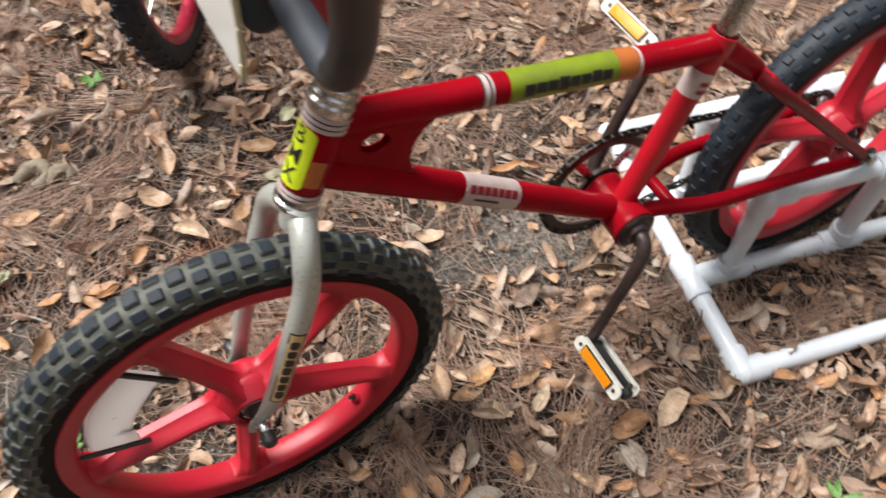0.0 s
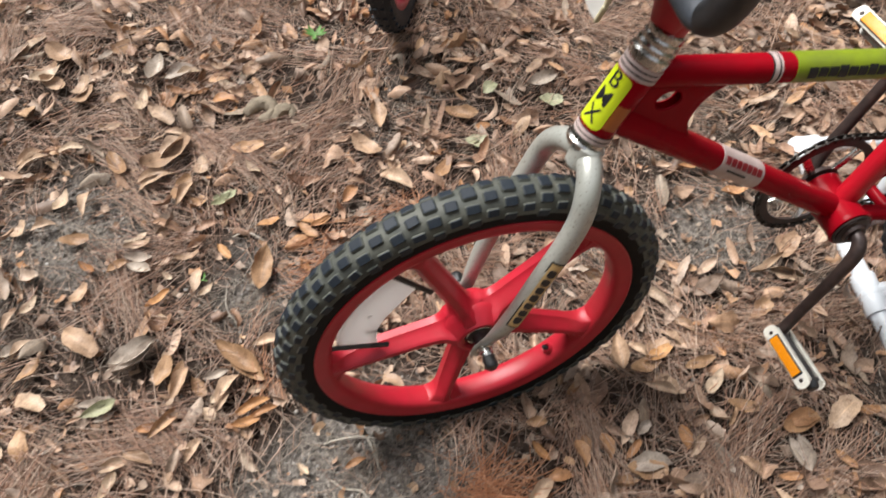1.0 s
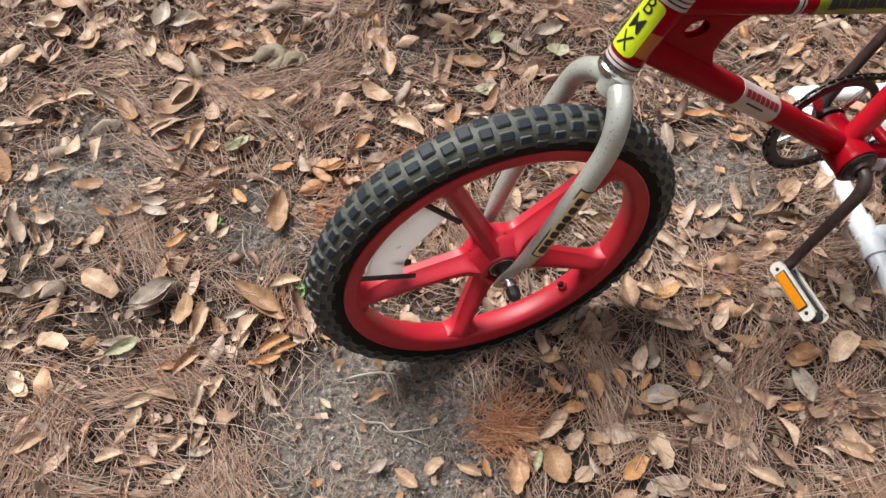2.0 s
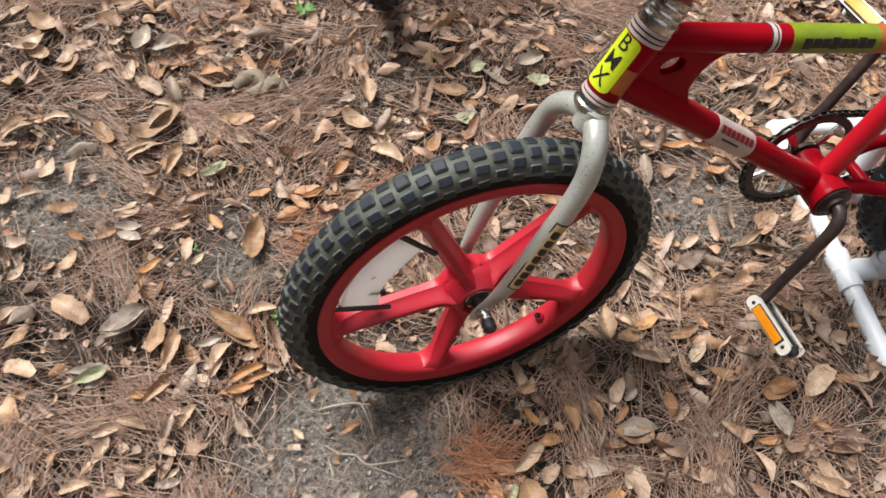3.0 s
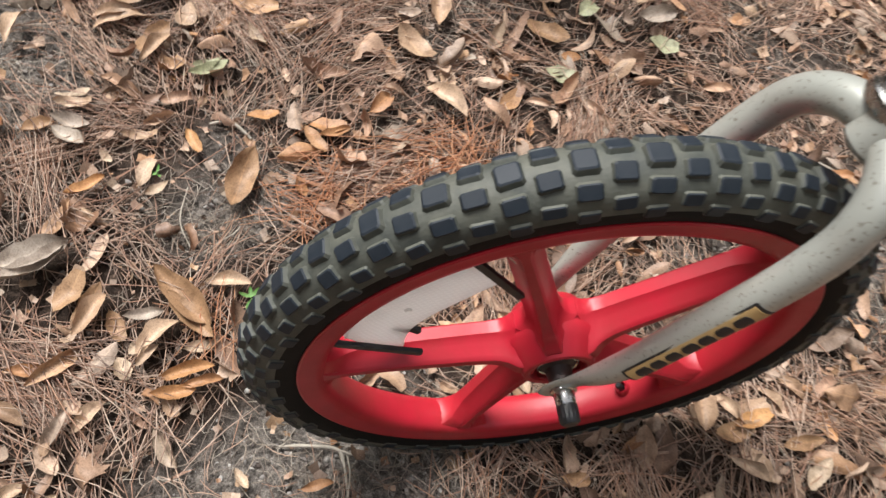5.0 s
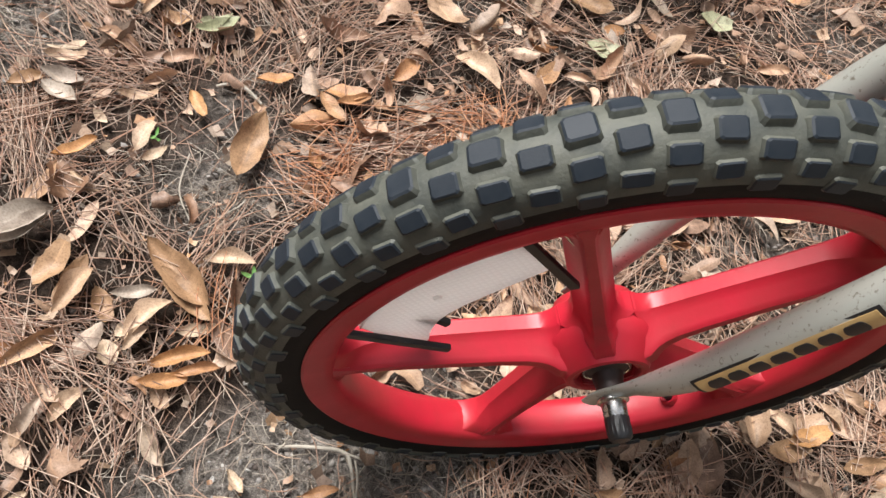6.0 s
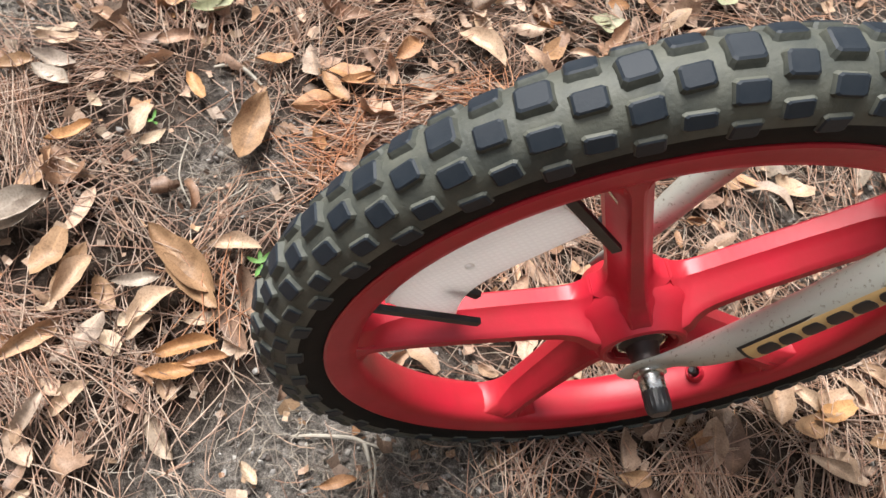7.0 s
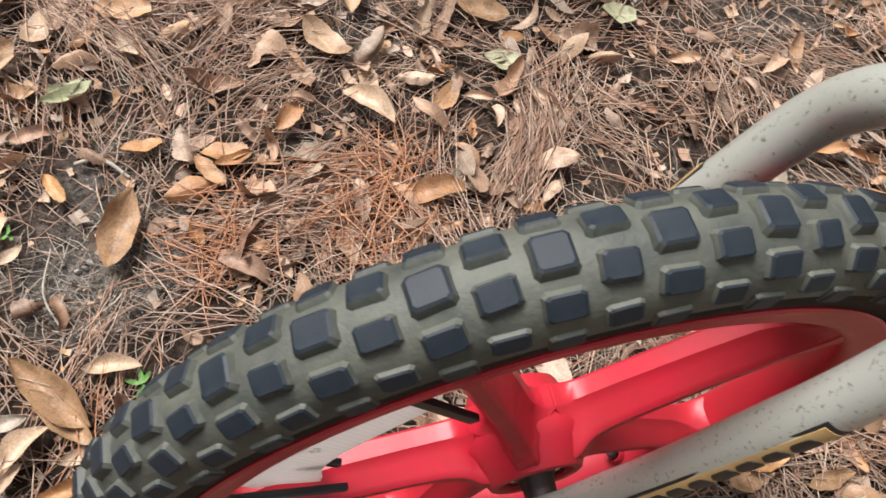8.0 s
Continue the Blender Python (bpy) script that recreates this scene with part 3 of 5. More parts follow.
def build_reflector():
    """A curved white reflector between two spokes, held by black straps."""
    bm = bmesh.new()
    n = 14
    rows = []
    for i in range(n + 1):
        t = i / n
        a_out = radians(180 - (9.5 + 45 * t))
        a_in = radians(180 - (4.5 + 52.5 * t))
        ro = 0.1735 + 0.001 * math.sin(math.pi * t)
        ri = 0.1240 + 0.005 * t + 0.003 * math.sin(2 * math.pi * t)
        rows.append((ro, a_out, ri, a_in))
    levels = []
    for y, inset in ((0.002, 0.0), (-0.005, 0.0), (-0.0068, 0.002)):
        L = []
        for ro, ao, ri, ai in rows:
            line = []
            for j in range(5):
                s = j / 4
                r, a = (ro - inset) * (1 - s) + (ri + inset) * s, ao * (1 - s) + ai * s
                ridge = -0.0012 * (1 if j == 1 and inset else 0)
                line.append(bm.verts.new((r * math.cos(a), y + ridge + 0.005 - 0.0025 * s, r * math.sin(a))))
            L.append(line)
        levels.append(L)
    for L in (levels[0], levels[2]):
        for i in range(n):
            for j in range(4):
                bm.faces.new((L[i][j], L[i + 1][j], L[i + 1][j + 1], L[i][j + 1]))
    for A, B in zip(levels, levels[1:]):
        for i in range(n):
            for j in (0, 4):
                bm.faces.new((A[i][j], A[i + 1][j], B[i + 1][j], B[i][j]))
        for j in range(4):
            for i in (0, n):
                bm.faces.new((A[i][j], A[i][j + 1], B[i][j + 1], B[i][j]))
    r = part("wheel_reflector", bm, REFLECTOR, front_wheel, "translucent white plastic wheel reflector")
    def at(t, k, y):
        ro, ao, ri, ai = (np.array(rows[int(t * n)]) * (1 - (t * n) % 1) + np.array(rows[min(n, int(t * n) + 1)]) * ((t * n) % 1))
        rr, aa = ro + (ri - ro) * k, ao + (ai - ao) * k
        return (rr * math.cos(aa), y + 0.005 - 0.0025 * k, rr * math.sin(aa))
    # moulded rib along the outer edge
    for line in ([(i / 12, 0.03) for i in range(13)],):
        bm = bmesh.new()
        hose(bm, [(*at(t, k, -0.0064), 0.0008) for t, k in line], 8, 2)
        part("rib", bm, REFLECTOR, r)
    bm = bmesh.new()
    c = at(0.47, 0.55, -0.0066)
    lathe(bm, [(0.0001, 0.0018), (0.0022, 0.0016), (0.0030, 0.0), (0.0034, -0.001)], Matrix.Translation(c) @ SPIN, 16)
    part("rivet", bm, REFLECTOR, r)
    for p, q, wide, deep in (((-0.182, -0.0085, 0.0370), (-0.112, -0.0120, 0.0170), 0.0042, 0.0055), ((-0.101, -0.0060, 0.152), (-0.056, -0.0125, 0.105), 0.0040, 0.0060), ((-0.136, 0.002, 0.0440), (-0.115, -0.003, 0.0360), 0.0040, 0.0060)):
        bm = bmesh.new()
        m, L = along(p, q)
        block(bm, (wide, deep, L), m @ pose(0, 0, L / 2), 0.0010)
        part("strap", bm, BLACK, front_wheel, "black rubber reflector strap")
    bm = bmesh.new()
    m, L = along((-0.086, 0.000, 0.160), (-0.064, -0.002, 0.135))
    block(bm, (0.0055, 0.0012, L), m @ pose(0, 0, L / 2), 0.0005)
    part("clip", bm, CHROME, front_wheel, "small bent metal reflector clip")


build_reflector()
for s in (1, -1):
    bm = bmesh.new()
    m2 = SPIN @ Matrix.Diagonal((1, 1, s, 1))
    lathe(bm, [(0.0052, 0.0440), (0.0106, 0.0440), (0.0112, 0.0450), (0.0110, 0.0466), (0.0086, 0.0476), (0.0080, 0.0580), (0.0070, 0.0595), (0.0001, 0.0595)], m2, 6 * 6)
    part("axle_nut", bm, CHROME, front_wheel, "dull steel axle nut")
    bm = bmesh.new()
    prof = [(0.0001, 0.0565), (0.0078, 0.0567), (0.0084, 0.0577), (0.0085, 0.0675), (0.0079, 0.0712), (0.0060, 0.0730), (0.0001, 0.0732)]
    rings = lathe(bm, prof, m2, 40)
    for i, ring in enumerate(rings):
        if i % 2:
            for v in ring[2:5]:
                v.co.x, v.co.z = v.co.x * 0.94, v.co.z * 0.94
    part("axle_cap", bm, BLACK, front_wheel, "black ribbed axle end cap")

# fork: two bent legs from one crown, in the front wheel's own pose
CROWN_LOW = (0.1010, -0.007, 0.258)
fork_legs = []
for s in (1, -1):
    bm = bmesh.new()
    hose(bm, [(0.1085, -0.007 - s * 0.004, 0.272, 0.0130, 1.0), (0.1050, -0.006 - s * 0.018, 0.270, 0.0130, 1.0), (0.1000, -0.004 - s * 0.033, 0.262, 0.0128, 1.0), (0.0945, -0.002 - s * 0.0450, 0.247, 0.0126, 1.0), (0.0885, -s * 0.0520, 0.223, 0.0125, 1.0),
              (0.0740, -s * 0.0545, 0.186, 0.0123, 1.0), (0.0570, -s * 0.0545, 0.146, 0.0120, 1.0), (0.0325, -s * 0.0530, 0.083, 0.0112, 1.0), (0.0180, -s * 0.0490, 0.045, 0.0106, 0.85), (0.0065, -s * 0.0435, 0.017, 0.0108, 0.38), (-0.0030, -s * 0.0415, -0.001, 0.0130, 0.24), (-0.0110, -s * 0.0415, -0.014, 0.0088, 0.24)],
         22, 8, (0, 1, 0))
    leg = part("fork_leg", bm, SILVER, bike, "silver-painted bent fork leg, paint speckled and worn")
    leg.matrix_local = TO_FRONT
    fork_legs.append(leg)
    # gold decal with a black edge on the outer face of the leg
    A, B = Vector((0.0270, -s * 0.0516, 0.0680)), Vector((0.0705, -s * 0.0545, 0.1780))
    m, L = along(A, B)
    z = (B - A).normalized()
    x = Vector((0, -s, 0))
    y = z.cross(x)
    ax = Matrix.Translation(A) @ Matrix((x, y, z)).transposed().to_4x4()
    turn = -17 if s > 0 else 17
    for nm, r, h0, h1, a0, a1, mt in (("decal", 0.0121, 0.0, L, turn - 38, turn + 38, INK), ("decal", 0.0125, 0.0025, L - 0.0025, turn - 30, turn + 30, GOLD)):
        bm = bmesh.new()
        wrap(bm, ax, r, h0, h1, a0, a1)
        part(nm, bm, mt, leg, "gold sticker with a black border")
    for i in range(7):
        h = 0.009 + i * (L - 0.018) / 7
        bm = bmesh.new()
        wrap(bm, ax, 0.0130, h, h + (0.0112 if i % 3 else 0.0124), turn - 20, turn + 19, nh=12, na=12, corner=0.0030)
        part("decal_bar", bm, INK, leg)
bm = bmesh.new()
rod(bm, CROWN_LOW, (0.1125, -0.007, 0.285), 0.0150, 0.0165, 28, 0.003)
crown = part("fork_crown", bm, SILVER, bike, "silver fork crown")
crown.matrix_local = TO_FRONT


# frame, in the bicycle's pose: x back, y far side, z up from the front hub
def tube_axis(a, b, front=False):
    """A tube's pose: x up (or to the front), y to the near side, z from a to b."""
    a, b = Vector(a), Vector(b)
    z = (b - a).normalized()
    x = Vector((-1, 0, 0)) if front else Vector((0, 0, 1))
    x = (x - z * x.dot(z)).normalized()
    return Matrix.Translation(a) @ Matrix((x, z.cross(x), z)).transposed().to_4x4(), (b - a).length


HEAD_A, HEAD_B = (0.1170, 0, 0.2720), (0.1580, 0, 0.3540)
HEAD, HEAD_L = tube_axis(HEAD_A, HEAD_B, True)
bm = bmesh.new()
lathe(bm, [(0.0155, 0), (0.0185, 0.0), (0.0192, 0.001), (0.0192, HEAD_L - 0.001), (0.0185, HEAD_L), (0.0155, HEAD_L)], HEAD, 40)
head_tube = part("head_tube", bm, RED_PAINT, bike, "red head tube with a lime sticker")
for nm, prof, mt, lab in (
    ("lower_cup", [(0.0150, -0.0150), (0.0190, -0.0150), (0.0212, -0.0120), (0.0214, -0.0075), (0.0196, -0.0055), (0.0205, -0.0040), (0.0198, 0.0)], CHROME, "chrome lower headset cup"),
    ("upper_cup", [(0.0198, HEAD_L), (0.0204, HEAD_L + 0.004), (0.0206, HEAD_L + 0.009), (0.0186, HEAD_L + 0.0115), (0.0196, HEAD_L + 0.0130), (0.0198, HEAD_L + 0.0165), (0.0178, HEAD_L + 0.0185), (0.0186, HEAD_L + 0.0200), (0.0186, HEAD_L + 0.0245), (0.0172, HEAD_L + 0.0262), (0.0180, HEAD_L + 0.0275), (0.0180, HEAD_L + 0.0330), (0.0150, HEAD_L + 0.0345)], CHROME, "chrome upper headset cup with lock nuts"),
):
    bm = bmesh.new()
    lathe(bm, prof, HEAD, 40)
    part(nm, bm, mt, bike, lab)
for h0, h1, mt, lab in ((0.0005, 0.0038, PINK, "pale pink pinstripe ring"), (0.0038, 0.0054, INK, "black pinstripe ring"), (0.0054, 0.0090, PINK, "pale pink pinstripe ring"), (0.0090, 0.0104, INK, "black pinstripe ring"),
                        (HEAD_L - 0.0150, HEAD_L - 0.0112, PINK, "pale pink pinstripe ring"), (HEAD_L - 0.0112, HEAD_L - 0.0096, INK, "black pinstripe ring"), (HEAD_L - 0.0096, HEAD_L - 0.0060, PINK, "pale pink pinstripe ring"),
                        (HEAD_L - 0.0060, HEAD_L - 0.0044, INK, "black pinstripe ring"), (HEAD_L - 0.0044, HEAD_L - 0.0008, PINK, "pale pink pinstripe ring")):
    bm = bmesh.new()
    lift = 0.0008 if mt is PINK else 0.0005
    lathe(bm, [(0.0190, h0), (0.0192 + lift, h0 + 0.0003), (0.0192 + lift, h1 - 0.0003), (0.0190, h1)], HEAD, 40)
    part("stripe_ring", bm, mt, head_tube, lab)
bm = bmesh.new()
wrap(bm, HEAD, 0.0192, 0.0135, HEAD_L - 0.0165, -50, 58, nh=40, na=24, corner=0.007)
sticker = part("head_sticker", bm, LIME, head_tube, "lime yellow sticker with black lettering")
for ch, h in (("B", 0.0660), ("M", 0.0455), ("X", 0.0258)):
    bm = bmesh.new()
    letter(bm, ch, 0.0235, lambda x, y, h=h: HEAD @ Vector((0.0204 * math.cos(x / 0.0204 + 0.17), 0.0204 * math.sin(x / 0.0204 + 0.17), h + y)))
    part("letter", bm, INK, sticker, "black letter " + ch, smooth=False)
bm = bmesh.new()
wrap(bm, HEAD, 0.0192, 0.0200, 0.0480, 60, 102, nh=4)
part("side_sticker", bm, ORANGE, head_tube, "faded orange sticker")


def frame_tube(name, a, b, r, mat, label="", r2=None, y=0.0):
    bm = bmesh.new()
    rod(bm, (a[0], y, a[1]), (b[0], y, b[1]), r, r2, 28)
    return part(name, bm, mat, bike, label)


TOP_A, TOP_B = (0.160, 0.338), (0.578, 0.2575)
DOWN_A, DOWN_B = (0.135, 0.292), (0.495, 0.036)
SEAT_A, SEAT_B = (0.497, 0.036), (0.5795, 0.268)
top_tube = frame_tube("top_tube", TOP_A, TOP_B, 0.0152, RED_PAINT, "red top tube with an olive sticker")
down_tube = frame_tube("down_tube", DOWN_A, DOWN_B, 0.0165, RED_PAINT, "red down tube with a pale sticker")
seat_tube = frame_tube("seat_tube", SEAT_A, SEAT_B, 0.0146, RED_BRIGHT, "bright red seat tube with a white band")
TOP, TOP_L = tube_axis((TOP_A[0], 0, TOP_A[1]), (TOP_B[0], 0, TOP_B[1]))
DOWN, DOWN_L = tube_axis((DOWN_A[0], 0, DOWN_A[1]), (DOWN_B[0], 0, DOWN_B[1]))
SEAT, SEAT_L = tube_axis((SEAT_A[0], 0, SEAT_A[1]), (SEAT_B[0], 0, SEAT_B[1]), True)


def band(axis, r, h0, h1, mat, parent, name, label):
    bm = bmesh.new()
    lathe(bm, [(r - 0.0006, h0), (r + 0.0005, h0 + 0.0003), (r + 0.0005, h1 - 0.0003), (r - 0.0006, h1)], axis, 32)
    return part(name, bm, mat, parent, label)


for h0, h1, mt in ((0.133, 0.1350, INK), (0.1350, 0.1405, PINK), (0.1405, 0.1425, INK), (0.1425, 0.1450, PINK)):
    band(TOP, 0.0152, h0, h1, mt, top_tube, "stripe_ring", "pinstripe ring round the tube")
band(TOP, 0.0152, 0.162, 0.284, OLIVE, top_tube, "tube_sticker", "olive lime tube sticker")
band(TOP, 0.0152, 0.284, 0.308, ORANGE, top_tube, "tube_sticker", "orange end of the sticker")
band(TOP, 0.0152, 0.309, 0.3125, PINK, top_tube, "stripe_ring", "white ring round the tube")
for i in range(8):
    bm = bmesh.new()
    wrap(bm, TOP, 0.0159, 0.176 + i * 0.0125, 0.1868 + i * 0.0125, 50 if i in (3, 6) else 55, 96 if i in (0, 3) else 91, nh=1, na=5)
    part("sticker_bar", bm, INK, top_tube)
band(DOWN, 0.0165, 0.166, 0.246, PINK, down_tube, "tube_sticker", "white sticker with maroon bars")
for i in range(7):
    bm = bmesh.new()
    wrap(bm, DOWN, 0.0172, 0.171 + i * 0.0101, 0.1788 + i * 0.0101, 38, 68, nh=1, na=5)
    part("sticker_bar", bm, MAROON, down_tube)
bm = bmesh.new()
wrap(bm, DOWN, 0.0175, 0.180, 0.215, 84, 92, nh=3, na=3)
part("sticker_bar", bm, INK, down_tube)
band(SEAT, 0.0146, SEAT_L - 0.069, SEAT_L - 0.037, PINK, seat_tube, "tube_sticker", "white band with red marks on the tube")
for h in (SEAT_L - 0.062, SEAT_L - 0.052):
    bm = bmesh.new()
    wrap(bm, SEAT, 0.0153, h, h + 0.005, 60, 110, nh=1, na=5)
    part("sticker_bar", bm, MAROON, seat_tube)


def gusset():
    """The welded box behind the head tube, with a round hole through it."""
    def arc(p, c, q, n=10):
        p, c, q = Vector(p), Vector(c), Vector(q)
        return [tuple((1 - t) ** 2 * p + 2 * t * (1 - t) * c + t * t * q) for t in [i / n for i in range(n + 1)]]
    line = [(0.128, 0.278), (0.160, 0.3450), (0.172, 0.3490), (0.262, 0.3330), (0.270, 0.3180)]
    line += arc((0.262, 0.3090), (0.228, 0.3000), (0.2215, 0.262)) + [(0.228, 0.242), (0.243, 0.228), (0.226, 0.216), (0.150, 0.2665)]
    c = Vector((0.190, 0.3015))
    n = 72
    def edge(a):
        d = Vector((math.cos(a), math.sin(a)))
        best = 9
        for p, q in zip(line, line[1:] + line[:1]):
            p, q = Vector(p) - c, Vector(q) - c
            den = d.cross(q - p)
            if abs(den) > 1e-9:
                t, s = p.cross(q - p) / den, p.cross(d) / den
                if t > 0 and -1e-6 <= s <= 1 + 1e-6:
                    best = min(best, t)
        return c + d * best
    bm = bmesh.new()
    T = 0.0068
    rings = []
    for k, y in (("cav", 0.0), ("cav", -T + 0.0022), ("in", -T + 0.0022), ("in", -T + 0.001), ("in2", -T), ("mid", -T), ("out3", -T), ("out2", -T + 0.0014), ("out", -T + 0.005), ("out", T - 0.005), ("out2", T - 0.0014), ("out3", T), ("mid", T), ("in2", T), ("in", T - 0.001), ("in", T - 0.0022), ("cav", T - 0.0022)):
        ring = []
        for i in range(n):
            a = 2 * math.pi * i / n
            h = c + Vector((0.0135 * math.cos(a), 0.0108 * math.sin(a)))
            o = edge(a)
            w = (o - h).normalized()
            p = {"in": h, "in2": h + w * 0.001, "mid": h + (o - h) * 0.5, "cav": h + (o - h) * 0.45, "out": o, "out2": o - w * 0.0014, "out3": o - w * 0.005}[k]
            ring.append(bm.verts.new((p.x, y, p.y)))
        rings.append(ring)
    for p, q in zip(rings, rings[1:] + rings[:1]):
        for i in range(n):
            bm.faces.new((p[i], p[(i + 1) % n], q[(i + 1) % n], q[i]))
    g = part("head_gusset", bm, RED_PAINT, bike, "red welded gusset box with a round hole")
    bm = bmesh.new()
    for x, z, w, h in ((0.193, 0.333, 0.014, 0.003), (0.208, 0.330, 0.018, 0.0045), (0.221, 0.3275, 0.008, 0.003), (0.182, 0.3345, 0.006, 0.002)):
        vs = [bm.verts.new((x + w * 0.5 * math.cos(a) * random.uniform(0.7, 1.2), -0.0071, z + h * 0.5 * math.sin(a) * random.uniform(0.6, 1.3))) for a in [2 * math.pi * i / 12 for i in range(12)]]
        bm.faces.new(vs)
    part("paint_chip", bm, BLACK_STEEL, g, "chipped paint showing grey steel", smooth=False)


gusset()
bm = bmesh.new()
m = Matrix.Translation((0.497, 0, 0.034)) @ SPIN
half = [(0.0230, 0.037), (0.0285, 0.037), (0.0292, 0.0355), (0.0275, 0.028), (0.0268, 0.0)]
lathe(bm, half + [(r, -h) for r, h in half[-2::-1]], m, 40)
part("bottom_bracket_shell", bm, RED_PAINT, bike, "red bottom bracket shell")
for s in (1, -1):
    bm = bmesh.new()
    lathe(bm, [(0.0255, 0.0365), (0.0262, 0.0385), (0.0250, 0.0400), (0.0225, 0.0392), (0.0225, 0.0410), (0.0160, 0.0425), (0.0145, 0.0470), (0.0100, 0.0475)], m @ Matrix.Diagonal((1, 1, s, 1)), 40)
    part("bearing_cup", bm, BLACK_STEEL, bike, "black steel bottom bracket cup")
for s in (1, -1):
    bm = bmesh.new()
    hose(bm, [(0.505, -s * 0.014, 0.036, 0.0105), (0.545, -s * 0.024, 0.037, 0.0105), (0.590, -s * 0.040, 0.034, 0.0102), (0.640, -s * 0.047, 0.030, 0.0098), (0.720, -s * 0.050, 0.020, 0.0095), (0.800, -s * 0.054, 0.008, 0.0090), (0.852, -s * 0.057, 0.0, 0.0085)], 18, 6)
    part("chainstay", bm, RED_PAINT, bike, "red chainstay bent round the tyre")
    bm = bmesh.new()
    hose(bm, [(0.640, -s * 0.016, 0.204, 0.0085), (0.662, -s * 0.034, 0.186, 0.0085), (0.720, -s * 0.042, 0.134, 0.0080), (0.800, -s * 0.050, 0.062, 0.0078), (0.858, -s * 0.057, 0.010, 0.0078)], 16, 6)
    part("seatstay", bm, RED_DARK, bike, "dark red seatstay with darker patches")
    bm = bmesh.new()
    slab(bm, [(0.840, 0.010), (0.860, 0.018), (0.880, 0.012), (0.888, -0.002), (0.880, -0.014), (0.856, -0.014), (0.840, -0.006)], [], -s * 0.057 - 0.0025, -s * 0.057 + 0.0025)
    part("dropout", bm, BLACK_STEEL, bike, "dark steel dropout plate")
    bm = bmesh.new()
    rod(bm, (0.870, -s * 0.060, 0.002), (0.870, -s * 0.070, 0.002), 0.0095, 0.0088, 6)
    part("axle_nut", bm, CHROME, bike, "steel axle nut")
bm = bmesh.new()
hose(bm, [(0.572, 0, 0.259, 0.0150), (0.600, 0, 0.238, 0.0155), (0.632, 0, 0.211, 0.0150), (0.646, 0, 0.199, 0.0140)], 22, 5)
part("stay_tube", bm, RED_PAINT, bike, "red single stay behind the seat tube")
bm = bmesh.new()
rod(bm, (0.650, -0.030, 0.196), (0.650, 0.030, 0.196), 0.0105, None, 20, 0.003)
part("stay_bridge", bm, RED_BRIGHT, bike, "bright red stay bridge")
bm = bmesh.new()
rod(bm, (0.560, -0.026, 0.036), (0.560, 0.026, 0.036), 0.008, None, 16)
part("chainstay_bridge", bm, RED_PAINT, bike)
band(SEAT, 0.0155, SEAT_L - 0.018, SEAT_L + 0.006, RED_BRIGHT, bike, "seat_clamp", "bright red seat clamp")
bm = bmesh.new()
rod(bm, SEAT @ Vector((0, 0, SEAT_L - 0.02)), SEAT @ Vector((0, 0, SEAT_L + 0.14)), 0.0112, None, 24)
part("seat_post", bm, CHROME, bike, "dull chrome seat post")

# cranks, chain and pedals
RING_Y = 0.045
CENTRE = Vector((0.497, 0, 0.034))
m = Matrix.Translation(CENTRE) @ SPIN
bm = bmesh.new()
lathe(bm, [(0.069, -RING_Y - 0.0018), (0.0795, -RING_Y - 0.0018), (0.0805, -RING_Y), (0.0795, -RING_Y + 0.0018), (0.069, -RING_Y + 0.0018)], m, 72, closed=True)
lathe(bm, [(0.010, -RING_Y - 0.003), (0.030, -RING_Y - 0.003), (0.031, -RING_Y + 0.003), (0.010, -RING_Y + 0.003)], m, 40, closed=True)
ring = part("chainring", bm, BLACK_STEEL, bike, "black steel chainring with bright arms")
for k in range(5):
    bm = bmesh.new()
    block(bm, (0.044, 0.004, 0.011), Matrix.Translation(CENTRE + Vector((0, RING_Y, 0))) @ pose(0, 0, 0, 0, 20 + 72 * k, 0) @ pose(0.047, 0, 0), 0.001)
    part("ring_arm", bm, CHROME, ring, "chrome chainring arm")


